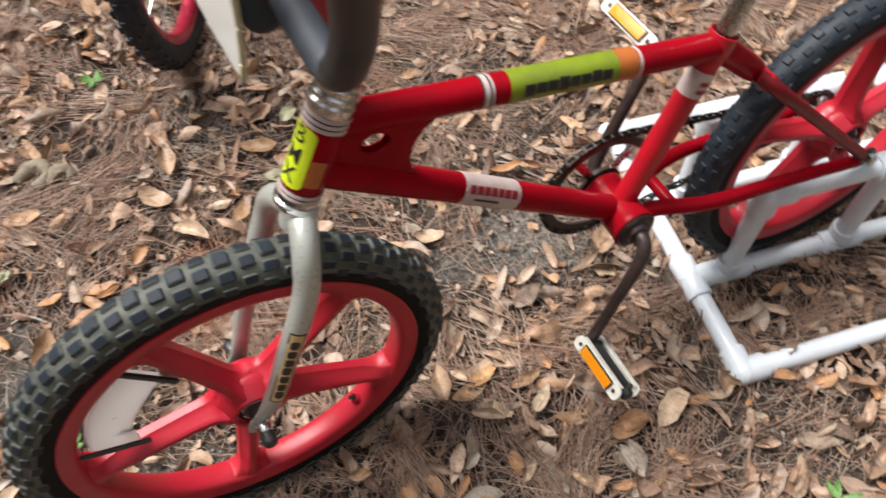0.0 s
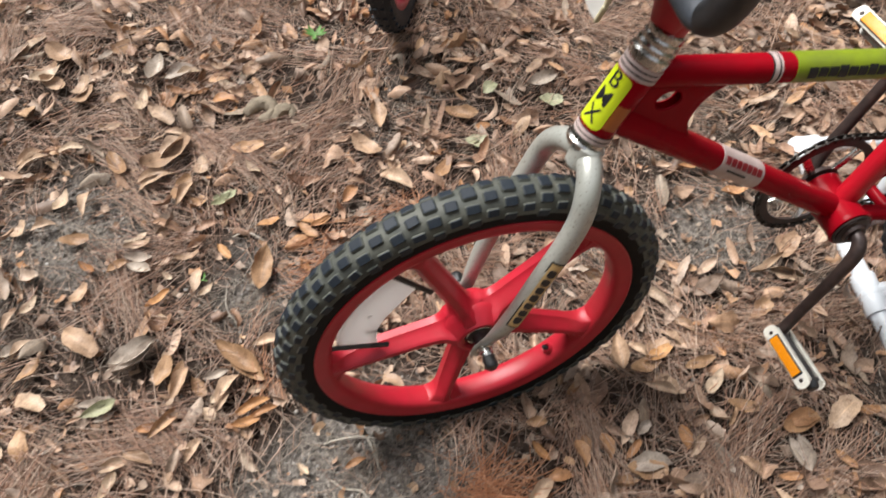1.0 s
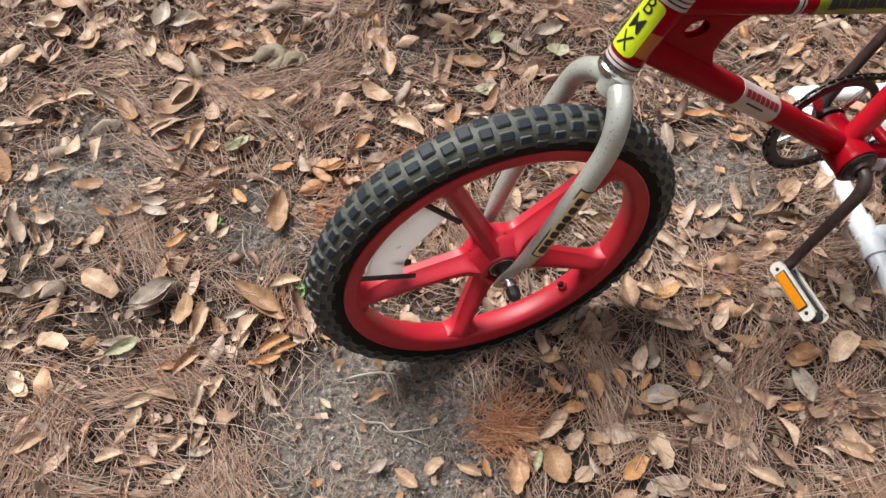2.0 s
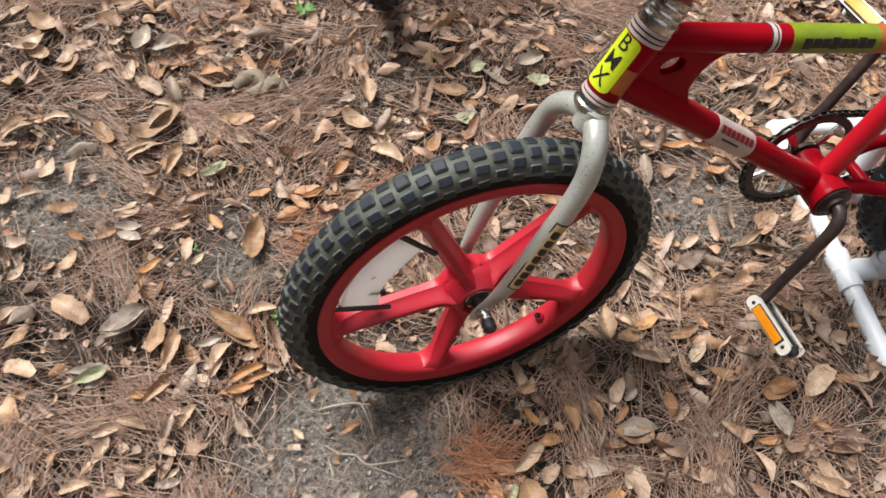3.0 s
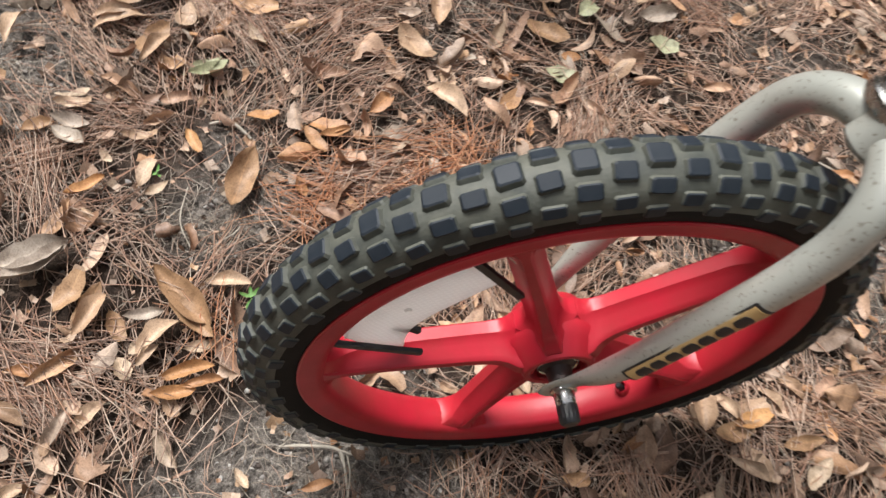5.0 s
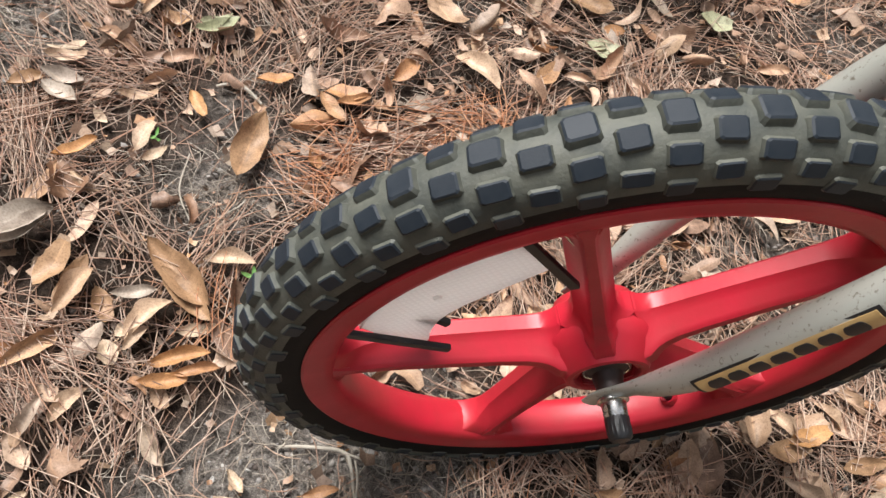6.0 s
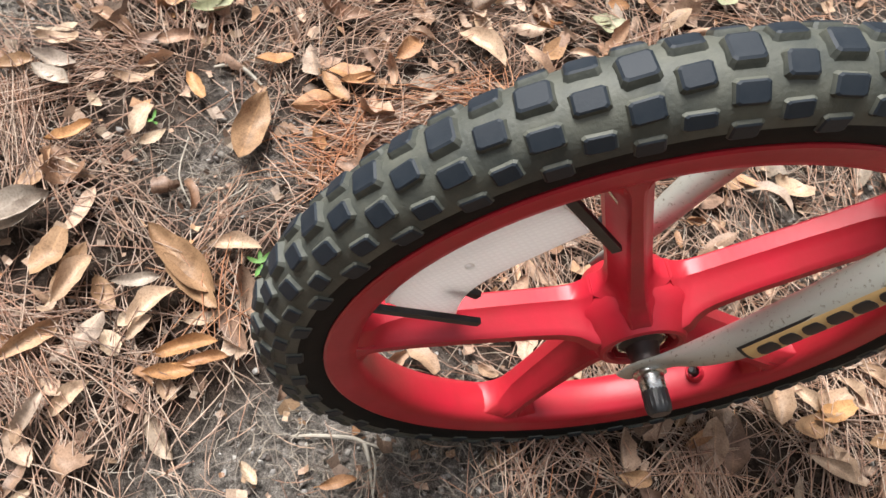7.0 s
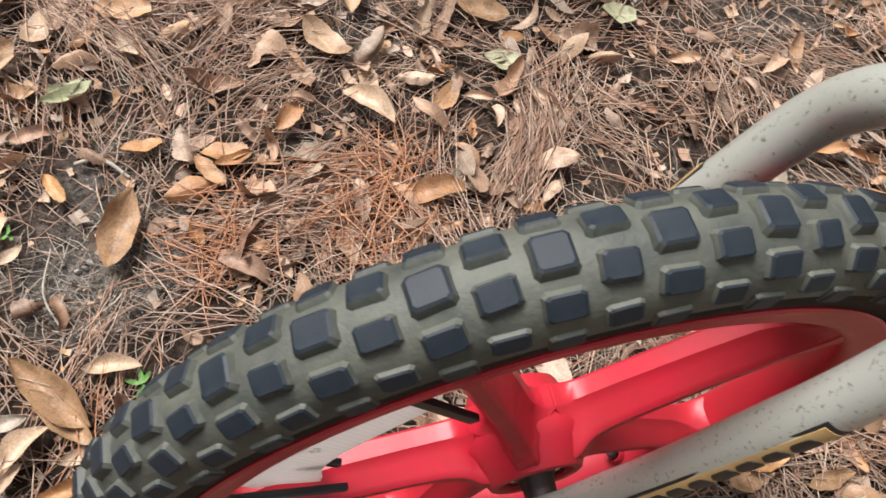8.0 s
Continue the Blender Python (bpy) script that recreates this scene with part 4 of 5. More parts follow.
def chain():
    """Links round the chainring and the rear cog."""
    R, r = 0.0835, 0.0300
    c0, c1 = Vector((0.497, 0, 0.034)), Vector((0.870, 0, 0.002))
    d = c1 - c0
    base = math.atan2(d.z, d.x)
    tilt = math.acos((R - r) / d.length)
    pts = []
    for k in range(60):
        a = base + tilt + (2 * math.pi - 2 * tilt) * k / 59
        pts.append(c0 + Vector((math.cos(a), 0, math.sin(a))) * R)
    for k in range(16):
        a = base - tilt + 2 * tilt * k / 15
        pts.append(c1 + Vector((math.cos(a), 0, math.sin(a))) * r)
    pts.append(pts[0])
    lengths = [0.0]
    for p, q in zip(pts, pts[1:]):
        lengths.append(lengths[-1] + (q - p).length)
    n = int(lengths[-1] / 0.0127)
    def at(s):
        for i in range(len(pts) - 1):
            if lengths[i + 1] >= s:
                return pts[i].lerp(pts[i + 1], (s - lengths[i]) / max(1e-6, lengths[i + 1] - lengths[i]))
        return pts[0]
    bm = bmesh.new()
    for i in range(n):
        p, q = at(lengths[-1] * i / n), at(lengths[-1] * (i + 1) / n)
        mm, L = along(p, q)
        w = 0.0034 if i % 2 else 0.0022
        for y in (-w, w):
            block(bm, (0.0066, 0.0011, L + 0.005), Matrix.Translation((0, RING_Y + y, 0)) @ mm @ pose(0, 0, L / 2, 0, 0, 0) if abs(mm.col[0].y) < 0.5 else Matrix.Translation((0, RING_Y + y, 0)) @ mm @ pose(0, 0, L / 2, 0, 0, 90), 0)
        rod(bm, p + Vector((0, RING_Y - 0.0045, 0)), p + Vector((0, RING_Y + 0.0045, 0)), 0.0026, None, 8, 0.0004)
    part("chain", bm, CHAIN, bike, "dark oily bicycle chain")


chain()
PEDAL_NEAR, PEDAL_FAR = Vector((0.431, 0, -0.128)), Vector((0.569, 0, 0.199))
bm = bmesh.new()
hose(bm, [(0.497, -0.040, 0.034, 0.0090), (0.4965, -0.056, 0.033, 0.0090), (0.490, -0.067, 0.018, 0.0092), (0.476, -0.071, -0.016, 0.0082), (0.452, -0.074, -0.076, 0.0076), (0.435, -0.077, -0.118, 0.0082), (0.430, -0.078, -0.132, 0.0085)], 16, 6)
part("crank_arm", bm, BLACK_STEEL, bike, "black one-piece crank arm")
bm = bmesh.new()
hose(bm, [(0.497, 0.040, 0.034, 0.0090), (0.4975, 0.056, 0.035, 0.0090), (0.504, 0.067, 0.050, 0.0092), (0.520, 0.071, 0.086, 0.0082), (0.546, 0.074, 0.146, 0.0076), (0.565, 0.077, 0.188, 0.0082), (0.570, 0.078, 0.202, 0.0085)], 16, 6)
part("crank_arm", bm, BLACK_STEEL, bike, "black one-piece crank arm")


def build_pedal(centre, side, turn):
    """A cage pedal: black body, two bright side plates, an amber reflector on each."""
    m = Matrix.Translation(centre + Vector((0, -side * 0.118, 0))) @ pose(0, 0, 0, 0, turn, 0)
    bm = bmesh.new()
    block(bm, (0.020, 0.070, 0.016), None, 0.003)
    rod(bm, (0, 0.050, 0), (0, -0.042, 0), 0.007, None, 16)
    rod(bm, (0, -0.040, 0), (0, -0.050, 0), 0.010, 0.008, 16)
    for y in (-0.036, 0.036):
        block(bm, (0.038, 0.004, 0.014), pose(0, y, 0), 0.001)
    pedal = part("pedal", bm, BLACK, bike, "black cage pedal with amber reflectors")
    pedal.matrix_local = m if side > 0 else m @ pose(0, 0, 0, 0, 0, 180)
    for sx in (-1, 1):
        bm = bmesh.new()
        oval = [(y * 0.043 + 0.006 * math.copysign(1, y) * math.cos(radians(q)), 0.0098 * math.sin(radians(q))) for y, qs in ((1, range(-90, 91, 30)), (-1, range(90, -91, -30))) for q in qs]
        slab(bm, oval, [], -0.0012, 0.0012)
        bmesh.ops.transform(bm, matrix=pose(sx * 0.0200, 0, 0, 0, 0, 90), verts=bm.verts)
        block(bm, (0.008, 0.084, 0.0018), pose(sx * 0.0165, 0, 0.0092), 0.0006)
        part("cage_plate", bm, CREAM, pedal, "cream painted steel cage plate")
        for y in (-0.038, 0.038):
            bm = bmesh.new()
            rod(bm, (sx * 0.0208, y, 0), (sx * 0.0228, y, 0), 0.0030, 0.0026, 12)
            part("screw", bm, BLACK_STEEL, pedal)
        bm = bmesh.new()
        block(bm, (0.0040, 0.0630, 0.0155), pose(sx * 0.0222, 0, 0), 0.0010)
        part("reflector_housing", bm, BLACK, pedal)
        bm = bmesh.new()
        block(bm, (0.0040, 0.0595, 0.0132), pose(sx * 0.0238, 0, 0), 0.001)
        part("pedal_reflector", bm, AMBER, pedal, "amber pedal reflector")
    return pedal


build_pedal(PEDAL_NEAR, 1, 35)
build_pedal(PEDAL_FAR, -1, 50)

# stem, bars and plate above the head tube
bm = bmesh.new()
rod(bm, HEAD @ Vector((0, 0, HEAD_L + 0.03)), HEAD @ Vector((0, 0, HEAD_L + 0.062)), 0.0150, 0.0165, 24, 0.003)
hose(bm, [(0.168, 0.000, 0.388, 0.0150), (0.175, 0.002, 0.404, 0.0195), (0.182, 0.004, 0.428, 0.0235), (0.177, 0.005, 0.456, 0.0250), (0.162, 0.005, 0.478, 0.0210)], 20, 5)
part("stem", bm, RED_BRIGHT, bike, "bright red handlebar stem")
bm = bmesh.new()
hose(bm, [(0.1475, -0.073, 0.4505, 0.0132), (0.1500, -0.082, 0.4570, 0.0144), (0.1535, -0.090, 0.4720, 0.0150), (0.1570, -0.100, 0.5040, 0.0150), (0.1510, -0.124, 0.5620, 0.0150), (0.1400, -0.156, 0.6300, 0.0150)], 22, 8)
bars = part("handlebar", bm, BLACK, bike, "black padded handlebar tube")
# the lower run of the bar, its blue-grey carrying the skylight
bm = bmesh.new()
hose(bm, [(0.1450, 0.012, 0.4770, 0.0118), (0.1395, -0.012, 0.4720, 0.0124), (0.1425, -0.042, 0.4610, 0.0130), (0.1460, -0.066, 0.4520, 0.0133), (0.1485, -0.078, 0.4530, 0.0133), (0.1510, -0.085, 0.4610, 0.0133)], 22, 8)
part("bar_tube", bm, SKYLIT_FOAM, bars, "foam-covered bar tube, skylight put into its blue-grey")
bm = bmesh.new()
rod(bm, (0.1500, 0.050, 0.4680), (0.1405, -0.010, 0.4790), 0.0200, 0.0205, 24, 0.003)
part("bar_sleeve", bm, BROWN_SLEEVE, bars, "dark brown sleeve")
bm = bmesh.new()
rod(bm, (0.1420, 0.040, 0.4330), (0.1220, -0.004, 0.4620), 0.0170, 0.0170, 24, 0.003)
part("bar_pad", bm, BLACK, bars, "black bar pad")


def number_plate():
    line = [(-0.040, 0.446), (-0.025, 0.425), (-0.006, 0.408), (0.005, 0.405), (0.013, 0.425), (0.021, 0.460), (0.026, 0.500), (0.026, 0.545), (0.020, 0.600), (-0.032, 0.600), (-0.046, 0.540), (-0.046, 0.470)]
    bm = bmesh.new()
    slab(bm, line, [], -0.0016, 0.0016)
    bmesh.ops.transform(bm, matrix=pose(0.094, 0, 0.005, 0, 0, 12) @ Matrix(((0, 1, 0, 0), (-1, 0, 0, 0), (0, 0, 1, 0), (0, 0, 0, 1))), verts=bm.verts)
    for v in bm.verts:
        v.co.x += 0.04 * (v.co.z - 0.41) + 0.004 * math.cos(v.co.y * 30)
    bm.normal_update()
    p = part("number_plate", bm, WHITE_PLASTIC, bars, "plain white plastic number plate", smooth=False)
    bm = bmesh.new()
    for (y0, z0), (y1, z1) in zip(line[3:8], line[4:9]):
        a = pose(0.0965 + 0.04 * (z0 - 0.41), 0, 0.005, 0, 0, 12) @ Vector((0, -y0, z0))
        b = pose(0.0965 + 0.04 * (z1 - 0.41), 0, 0.005, 0, 0, 12) @ Vector((0, -y1, z1))
        rod(bm, a, b, 0.0024, None, 10)
    part("plate_edge", bm, surface("yellowed_plastic", (0.60, 0.55, 0.36), (0.50, 0.44, 0.28), 0.5), bars, "yellowed plate edge")


number_plate()

# ---- the pipe rack ----
rack = empty("bike_rack", Matrix(), "white plastic pipe rack holding the rear wheel", "bike rack")
E1, E2 = Vector((0.450, 0.643, 0.013)), Vector((0.2395, 1.0765, 0.0155))
RUN = Vector((math.cos(radians(25.2)), math.sin(radians(25.2)), 0))
OUT = (E1 - E2).normalized()
PR, FR = 0.0155, 0.0205


def pipe(a, b):
    bm = bmesh.new()
    rod(bm, a, b, PR, None, 22)
    part("pipe", bm, PVC, rack)


def fitting(p, arms, L=0.036):
    """A pipe joint: a rounded knuckle with a collar on each arm."""
    bm = bmesh.new()
    bmesh.ops.create_uvsphere(bm, u_segments=20, v_segments=12, radius=FR, matrix=Matrix.Translation(p))
    for a in arms:
        a = Vector(a).normalized()
        m, LL = along(p, p + a * L)
        lathe(bm, [(0.0001, 0), (FR - 0.001, 0), (FR, L - 0.003), (FR - 0.0008, L), (PR, L)], m, 22)
    part("pipe_fitting", bm, PVC, rack, "white pipe fitting")


UP = Vector((0, 0, 1))
DEPTH = 0.56
NEAR_T = E1.lerp(E2, 0.345)
FAR_T = E1.lerp(E2, 0.665)
corners = [E1, E1 + RUN * DEPTH, E2 + RUN * DEPTH, E2]
for i in range(4):
    a, b = corners[i], corners[(i + 1) % 4]
    pipe(a, b)
    fitting(a, (b - a, corners[i - 1] - a))
for T in (NEAR_T, FAR_T):
    fitting(T, (OUT, -OUT, RUN))
    back = T + RUN * DEPTH
    pipe(T, back)
    fitting(back, (OUT, -OUT, -RUN))
    lo = [T + RUN * 0.062, T + RUN * 0.268]
    hi = [p - RUN * 0.008 + UP * 0.205 for p in lo]
    for p, q, inward in zip(lo, hi, (RUN, -RUN)):
        fitting(p, (RUN, -RUN, q - p))
        pipe(p, q)
        fitting(q, (p - q, inward))
    pipe(*hi)

# ---- the other bicycle's wheel ----
OTHER = leaned((-0.600, 1.235, 0.250), 101, 2.0)
other = empty("bicycle_wheel", OTHER, "black-tyred wheel with pink-red rim and wire spokes of another bicycle", "bicycle wheel")
bm = bmesh.new()
lathe(bm, [(r + 0.012, h) for r, h in TYRE_LINE], SPIN, 96)
for i in range(48):
    for h in (-0.0185, -0.0065, 0.0065, 0.0185):
        r = tread_radius(h) + 0.012
        a = 360 / 48 * (i + (0.5 if abs(h) < 0.01 else 0))
        block(bm, (0.006, 0.008, 0.015), pose(0, 0, 0, 0, -a, 0) @ pose(r, -h, 0), 0)
part("tyre", bm, RUBBER_TOP, other, "black knobbly tyre")
bm = bmesh.new()
prof = [(0.2150, 0.0150), (0.2170, 0.0165), (0.2080, 0.0160), (0.1990, 0.0120), (0.1950, 0.0050), (0.1945, 0.0)]
lathe(bm, prof + [(r, -h) for r, h in prof[-2::-1]] + [(0.208, -0.010), (0.208, 0.010)], SPIN, 96, closed=True)
part("rim", bm, surface("pink_red_rim", (0.50, 0.03, 0.07), (0.42, 0.025, 0.05), 0.3, 30, metal=0.4), other, "anodised pink-red rim")
bm = bmesh.new()
hub_line = [(0.0001, 0.048), (0.006, 0.048), (0.006, 0.036), (0.020, 0.034), (0.020, 0.030), (0.010, 0.026), (0.009, 0.0)]
lathe(bm, hub_line + [(r, -h) for r, h in hub_line[-2::-1]], SPIN, 32)
part("hub", bm, CHROME, other, "chrome hub")
for k in range(36):
    a = radians(10 * k)
    s = 1 if k % 2 else -1
    b = a + (0.9 if (k // 2) % 2 else -0.9)
    p, q = Vector((0.018 * math.cos(b), s * 0.032, 0.018 * math.sin(b))), Vector((0.196 * math.cos(a), s * 0.002, 0.196 * math.sin(a)))
    bm = bmesh.new()
    rod(bm, p, q, 0.0011, None, 6, 0.0003)
    part("wire_spoke", bm, CHROME, other)


# ---- litter ----
rng = np.random.default_rng(11)


def leaf_shape(width, curl, fold, twist, tip, wave, ragged=0.0, bite=1.0, seed=0):
    """A dry leaf one unit long: an oval blade with pointed ends, folded along its rib, curled across and along, rippled and torn. Vertices, faces, uv."""
    nl, nw = 10, 6
    rnd = random.Random(seed)
    edge = [[1 + rnd.uniform(-1, 0.5) * ragged for _ in range(nl + 1)] for _ in range(2)]
    v, uv = [], []
    for i in range(nl + 1):
        t = i / nl * bite
        w = width * 0.5 * (math.sin(math.pi * min(1.0, t) ** tip) ** 0.62) + 0.004
        for j in range(nw + 1):
            s = j / nw * 2 - 1
            k = w * edge[0 if s < 0 else 1][i]
            x = t - 0.5
            z = curl * (x * x * 4 - 0.4) * 0.27 + fold * (s * s * 0.9 + abs(s) * 0.3) * k + wave * (math.sin(8 * t + 2.2 * s + seed) * abs(s) + 0.4 * math.sin(15 * t - seed)) * 0.022
            y = s * k * (1 - 0.3 * abs(fold))
            c, d = math.cos(twist * x), math.sin(twist * x)
            v.append((x, y * c - z * d + 0.10 * twist * x * x, y * d + z * c))
            uv.append((t, j / nw))
    f = [(i * (nw + 1) + j, i * (nw + 1) + j + 1, (i + 1) * (nw + 1) + j + 1, (i + 1) * (nw + 1) + j) for i in range(nl) for j in range(nw)]
    k = len(v)
    v += [(-0.5, -0.007, 0), (-0.5, 0.007, 0), (-0.60, 0.016, 0.012), (-0.60, 0.006, 0.012)]
    uv += [(0, 0.5)] * 4
    f.append((k, k + 1, k + 2, k + 3))
    return np.array(v), f, np.array(uv)


SHAPES = [leaf_shape(*a[:5], a[5] * 1.4, a[6] + 0.07, *a[7:]) for a in (
    (0.40, 0.3, 0.25, 0.3, 1.0, 0.6, 0.05, 1, 1), (0.46, 0.8, 0.45, -0.6, 1.1, 1.0, 0.12, 1, 2), (0.34, -0.5, 0.7, 0.5, 0.9, 0.8, 0.05, 1, 3), (0.50, 0.6, 0.20, 0.3, 1.2, 1.3, 0.10, 1, 4),
    (0.30, 1.1, 0.95, 1.0, 1.0, 0.8, 0.05, 1, 5), (0.42, 0.2, -0.4, -0.4, 0.9, 1.0, 0.10, 1, 6), (0.58, 0.7, 0.5, 0.6, 1.15, 1.7, 0.22, 0.8, 7), (0.36, -0.9, 0.4, -0.9, 1.0, 0.7, 0.04, 1, 8),
    (0.44, 1.5, 0.8, 0.4, 1.05, 1.4, 0.15, 1, 9), (0.48, 0.2, 0.10, 0.1, 1.0, 0.5, 0.04, 1, 10), (0.38, 0.5, 0.3, 0.2, 1.3, 0.7, 0.06, 1, 11), (0.33, 0.25, 0.2, -0.25, 0.85, 0.5, 0.03, 1, 12),
    (0.62, 0.4, 0.6, 0.7, 1.0, 1.8, 0.30, 0.6, 13), (0.52, 1.0, 1.1, -0.5, 1.1, 1.2, 0.2, 1, 14))]


def leaf_mesh(shape, mat, name="leaf"):
    v, f, uv = shape
    me = bpy.data.meshes.new(name)
    me.from_pydata(v.tolist(), [], f)
    lay_uv = me.uv_layers.new(name="UVMap")
    idx = np.zeros(len(me.loops), np.int32)
    me.loops.foreach_get("vertex_index", idx)
    lay_uv.data.foreach_set("uv", uv[idx].astype(np.float32).ravel())
    me.materials.append(mat)
    me.shade_smooth()
    return me


LEAF_MESHES = [leaf_mesh(s, LEAF) for s in SHAPES]
litter = tagged(new("leaf_litter"), "fallen oak leaves scattered over the soil", "leaves")
litter.empty_display_size = 0.05


def put_leaf(me, x, y, z, length, ang, tilt=0.0, roll=0.0):
    ob = new("leaf", me)
    ob.parent = litter
    ob.matrix_world = pose(x, y, z, roll, tilt, ang) @ Matrix.Diagonal((length, length, length, 1))
    return ob


HUE_MESH = {}
LAID = []


def lay(hue, x, y, length, ang, width):
    """One leaf of the foreground: colour, place, length, direction, width to length."""
    LAID.append((x, y, length))
    key = (hue, round(width, 2))
    if key not in HUE_MESH:
        k = len(HUE_MESH)
        HUE_MESH[key] = leaf_mesh(leaf_shape(width * 1.08, (0.6, 1.0, 0.3, -0.5)[k % 4], (0.35, 0.6, 0.25)[k % 3], (0.5, -0.6)[k % 2], (1.0, 1.15, 0.9)[k % 3], 1.3, 0.12, (1, 1, 0.9)[k % 3], k + 20), HUES[hue])
    heap = sum((x - a) ** 2 + (y - b) ** 2 < 0.0009 for a, b, c in LAID[:-1])
    put_leaf(HUE_MESH[key], x, y, ground_height(x, y) + 0.0105 + 0.012 * length / 0.07 + 0.003 * min(heap, 4), length * 0.95, ang, random.uniform(-9, 9), random.uniform(-16, 16))


lay("brown", -0.573, 0.509, 0.086, -72, .42)
lay("orange", -0.512, 0.540, 0.030, -47, .55)
lay("orange", -0.649, 0.521, 0.041, -25, .35)
lay("orange", -0.310, 0.266, 0.035, 44, .33)
lay("pale", -0.377, 0.234, 0.026, -19, .45)
lay("tan", -0.476, 0.255, 0.026, -25, .6)
lay("pale", -0.541, 0.262, 0.028, -27, .7)
lay("tan", -0.432, 0.753, 0.077, -13, .4)
lay("green", -0.324, 0.892, 0.052, 16, .55)
lay("pale", -0.492, 0.324, 0.037, 46, .4)
lay("tan", -0.533, 0.306, 0.064, 79, .4)
lay("brown", -0.538, 0.355, 0.096, -11, .38)
lay("tan", -0.667, 0.459, 0.045, 104, .45)
lay("pale", -0.643, 0.446, 0.031, 64, .4)
lay("pale", -0.801, 0.496, 0.045, 41, .3)
lay("grey", -0.775, 0.461, 0.047, 15, .55)
lay("orange", -0.530, 0.628, 0.055, 30, .45)
lay("orange", -0.498, 0.699, 0.047, 82, .5)
lay("grey", -0.683, 0.322, 0.051, 67, .5)
lay("tan", -0.640, 0.308, 0.050, 100, .5)
lay("brown", -0.611, 0.296, 0.058, 99, .35)
lay("tan", -0.302, 0.399, 0.045, -14, .45)
lay("tan", -0.245, 0.425, 0.025, 7, .6)
lay("tan", 0.091, 0.531, 0.049, -23, .45)
lay("tan", -0.045, 0.810, 0.057, 8, .5)
lay("tan", 0.012, 0.548, 0.045, 71, .6)
lay("tan", 0.063, 0.582, 0.060, 51, .5)
lay("orange", -0.363, 0.809, 0.055, 82, .45)
lay("tan", -0.512, 0.398, 0.056, 28, .35)
lay("brown", -0.573, 0.293, 0.042, -30, .45)
lay("tan", -0.537, 0.207, 0.045, 80, .4)
lay("green", -0.706, 0.623, 0.040, 51, .5)
lay("tan", -0.551, 0.167, 0.026, 108, .45)
lay("tan", -1.072, 0.585, 0.061, 60, .4)
lay("tan", -0.908, 0.759, 0.057, -14, .5)
lay("tan", -0.842, 0.621, 0.067, 45, .4)
lay("tan", -0.842, 0.690, 0.081, 68, .35)
lay("brown", -0.782, 0.613, 0.063, -95, .45)
lay("tan", -0.773, 0.667, 0.053, -74, .5)
lay("tan", -0.519, 0.884, 0.068, 123, .55)
lay("tan", -0.507, 0.806, 0.076, -20, .5)
lay("grey", -0.253, 1.085, 0.069, 46, .5)
lay("green", -0.221, 1.041, 0.056, 23, .55)
lay("green", -0.343, 1.037, 0.043, 65, .7)
lay("brown", -0.375, 0.949, 0.071, 13, .5)
lay("tan", -0.790, 0.188, 0.066, -1, .45)
lay("grey", -0.701, 0.220, 0.054, 28, .4)
lay("grey", -0.691, 0.306, 0.078, 62, .5)
lay("tan", -0.773, 0.295, 0.082, -14, .45)
lay("pale", -0.807, 0.117, 0.045, -41, .55)
lay("pale", -0.621, 0.121, 0.046, 94, .45)
lay("pale", -0.532, 0.071, 0.046, 53, .4)
lay("tan", -0.580, 0.072, 0.042, 23, .4)
lay("tan", -0.229, 0.167, 0.045, -18, .55)
lay("grey", 0.088, 0.402, 0.068, 25, .45)
lay("orange", 0.074, 0.287, 0.060, 64, .45)
lay("tan", 0.104, 0.320, 0.067, -56, .45)
lay("tan", -0.052, 0.309, 0.064, 63, .4)
lay("orange", -0.083, 0.282, 0.042, 1, .5)
lay("orange", -0.005, 0.402, 0.032, -62, .5)
lay("orange", 0.024, 0.407, 0.042, -55, .5)
lay("orange", -0.081, 0.410, 0.035, 25, .5)
lay("orange", 0.288, 0.543, 0.058, 32, .5)
lay("tan", 0.346, 0.572, 0.079, 59, .45)
lay("tan", 0.101, 0.528, 0.045, -21, .5)
lay("tan", 0.009, 0.555, 0.061, -62, .55)
lay("orange", 0.064, 0.966, 0.063, 25, .4)
lay("tan", 0.237, 0.846, 0.075, 58, .5)
lay("grey", 0.296, 0.490, 0.055, -59, .5)
lay("tan", 0.368, 0.407, 0.065, -11, .4)
lay("tan", -1.086, 0.770, 0.063, 96, .5)
lay("tan", -1.173, 0.784, 0.060, 60, .5)
lay("grey", -0.921, 0.864, 0.072, 52, .45)
lay("tan", -0.703, 0.496, 0.047, 32, .3)
lay("tan", -1.171, 0.829, 0.074, -18, .6)
lay("grey", -1.088, 0.855, 0.042, 75, .5)
lay("tan", -1.022, 0.843, 0.039, 45, .5)
lay("grey", -0.973, 0.851, 0.075, 98, .55)
lay("tan", -1.138, 0.758, 0.060, -5, .5)
lay("tan", -1.067, 0.747, 0.070, 86, .5)
lay("pale", -0.952, 0.766, 0.061, 103, .4)
lay("tan", -0.857, 0.724, 0.048, 9, .35)
lay("pale", -1.103, 0.529, 0.030, 46, .6)
lay("pale", -1.016, 0.627, 0.052, 30, .35)
lay("brown", -0.914, 0.621, 0.073, -34, .4)
lay("pale", -0.682, 0.694, 0.046, -31, .4)
lay("orange", -0.711, 0.734, 0.073, 32, .35)
lay("pale", -0.822, 0.865, 0.041, -5, .5)
lay("tan", -0.855, 0.911, 0.050, 40, .5)
lay("tan", -0.795, 0.923, 0.056, 57, .5)
lay("pale", -0.987, 0.373, 0.039, 87, .5)
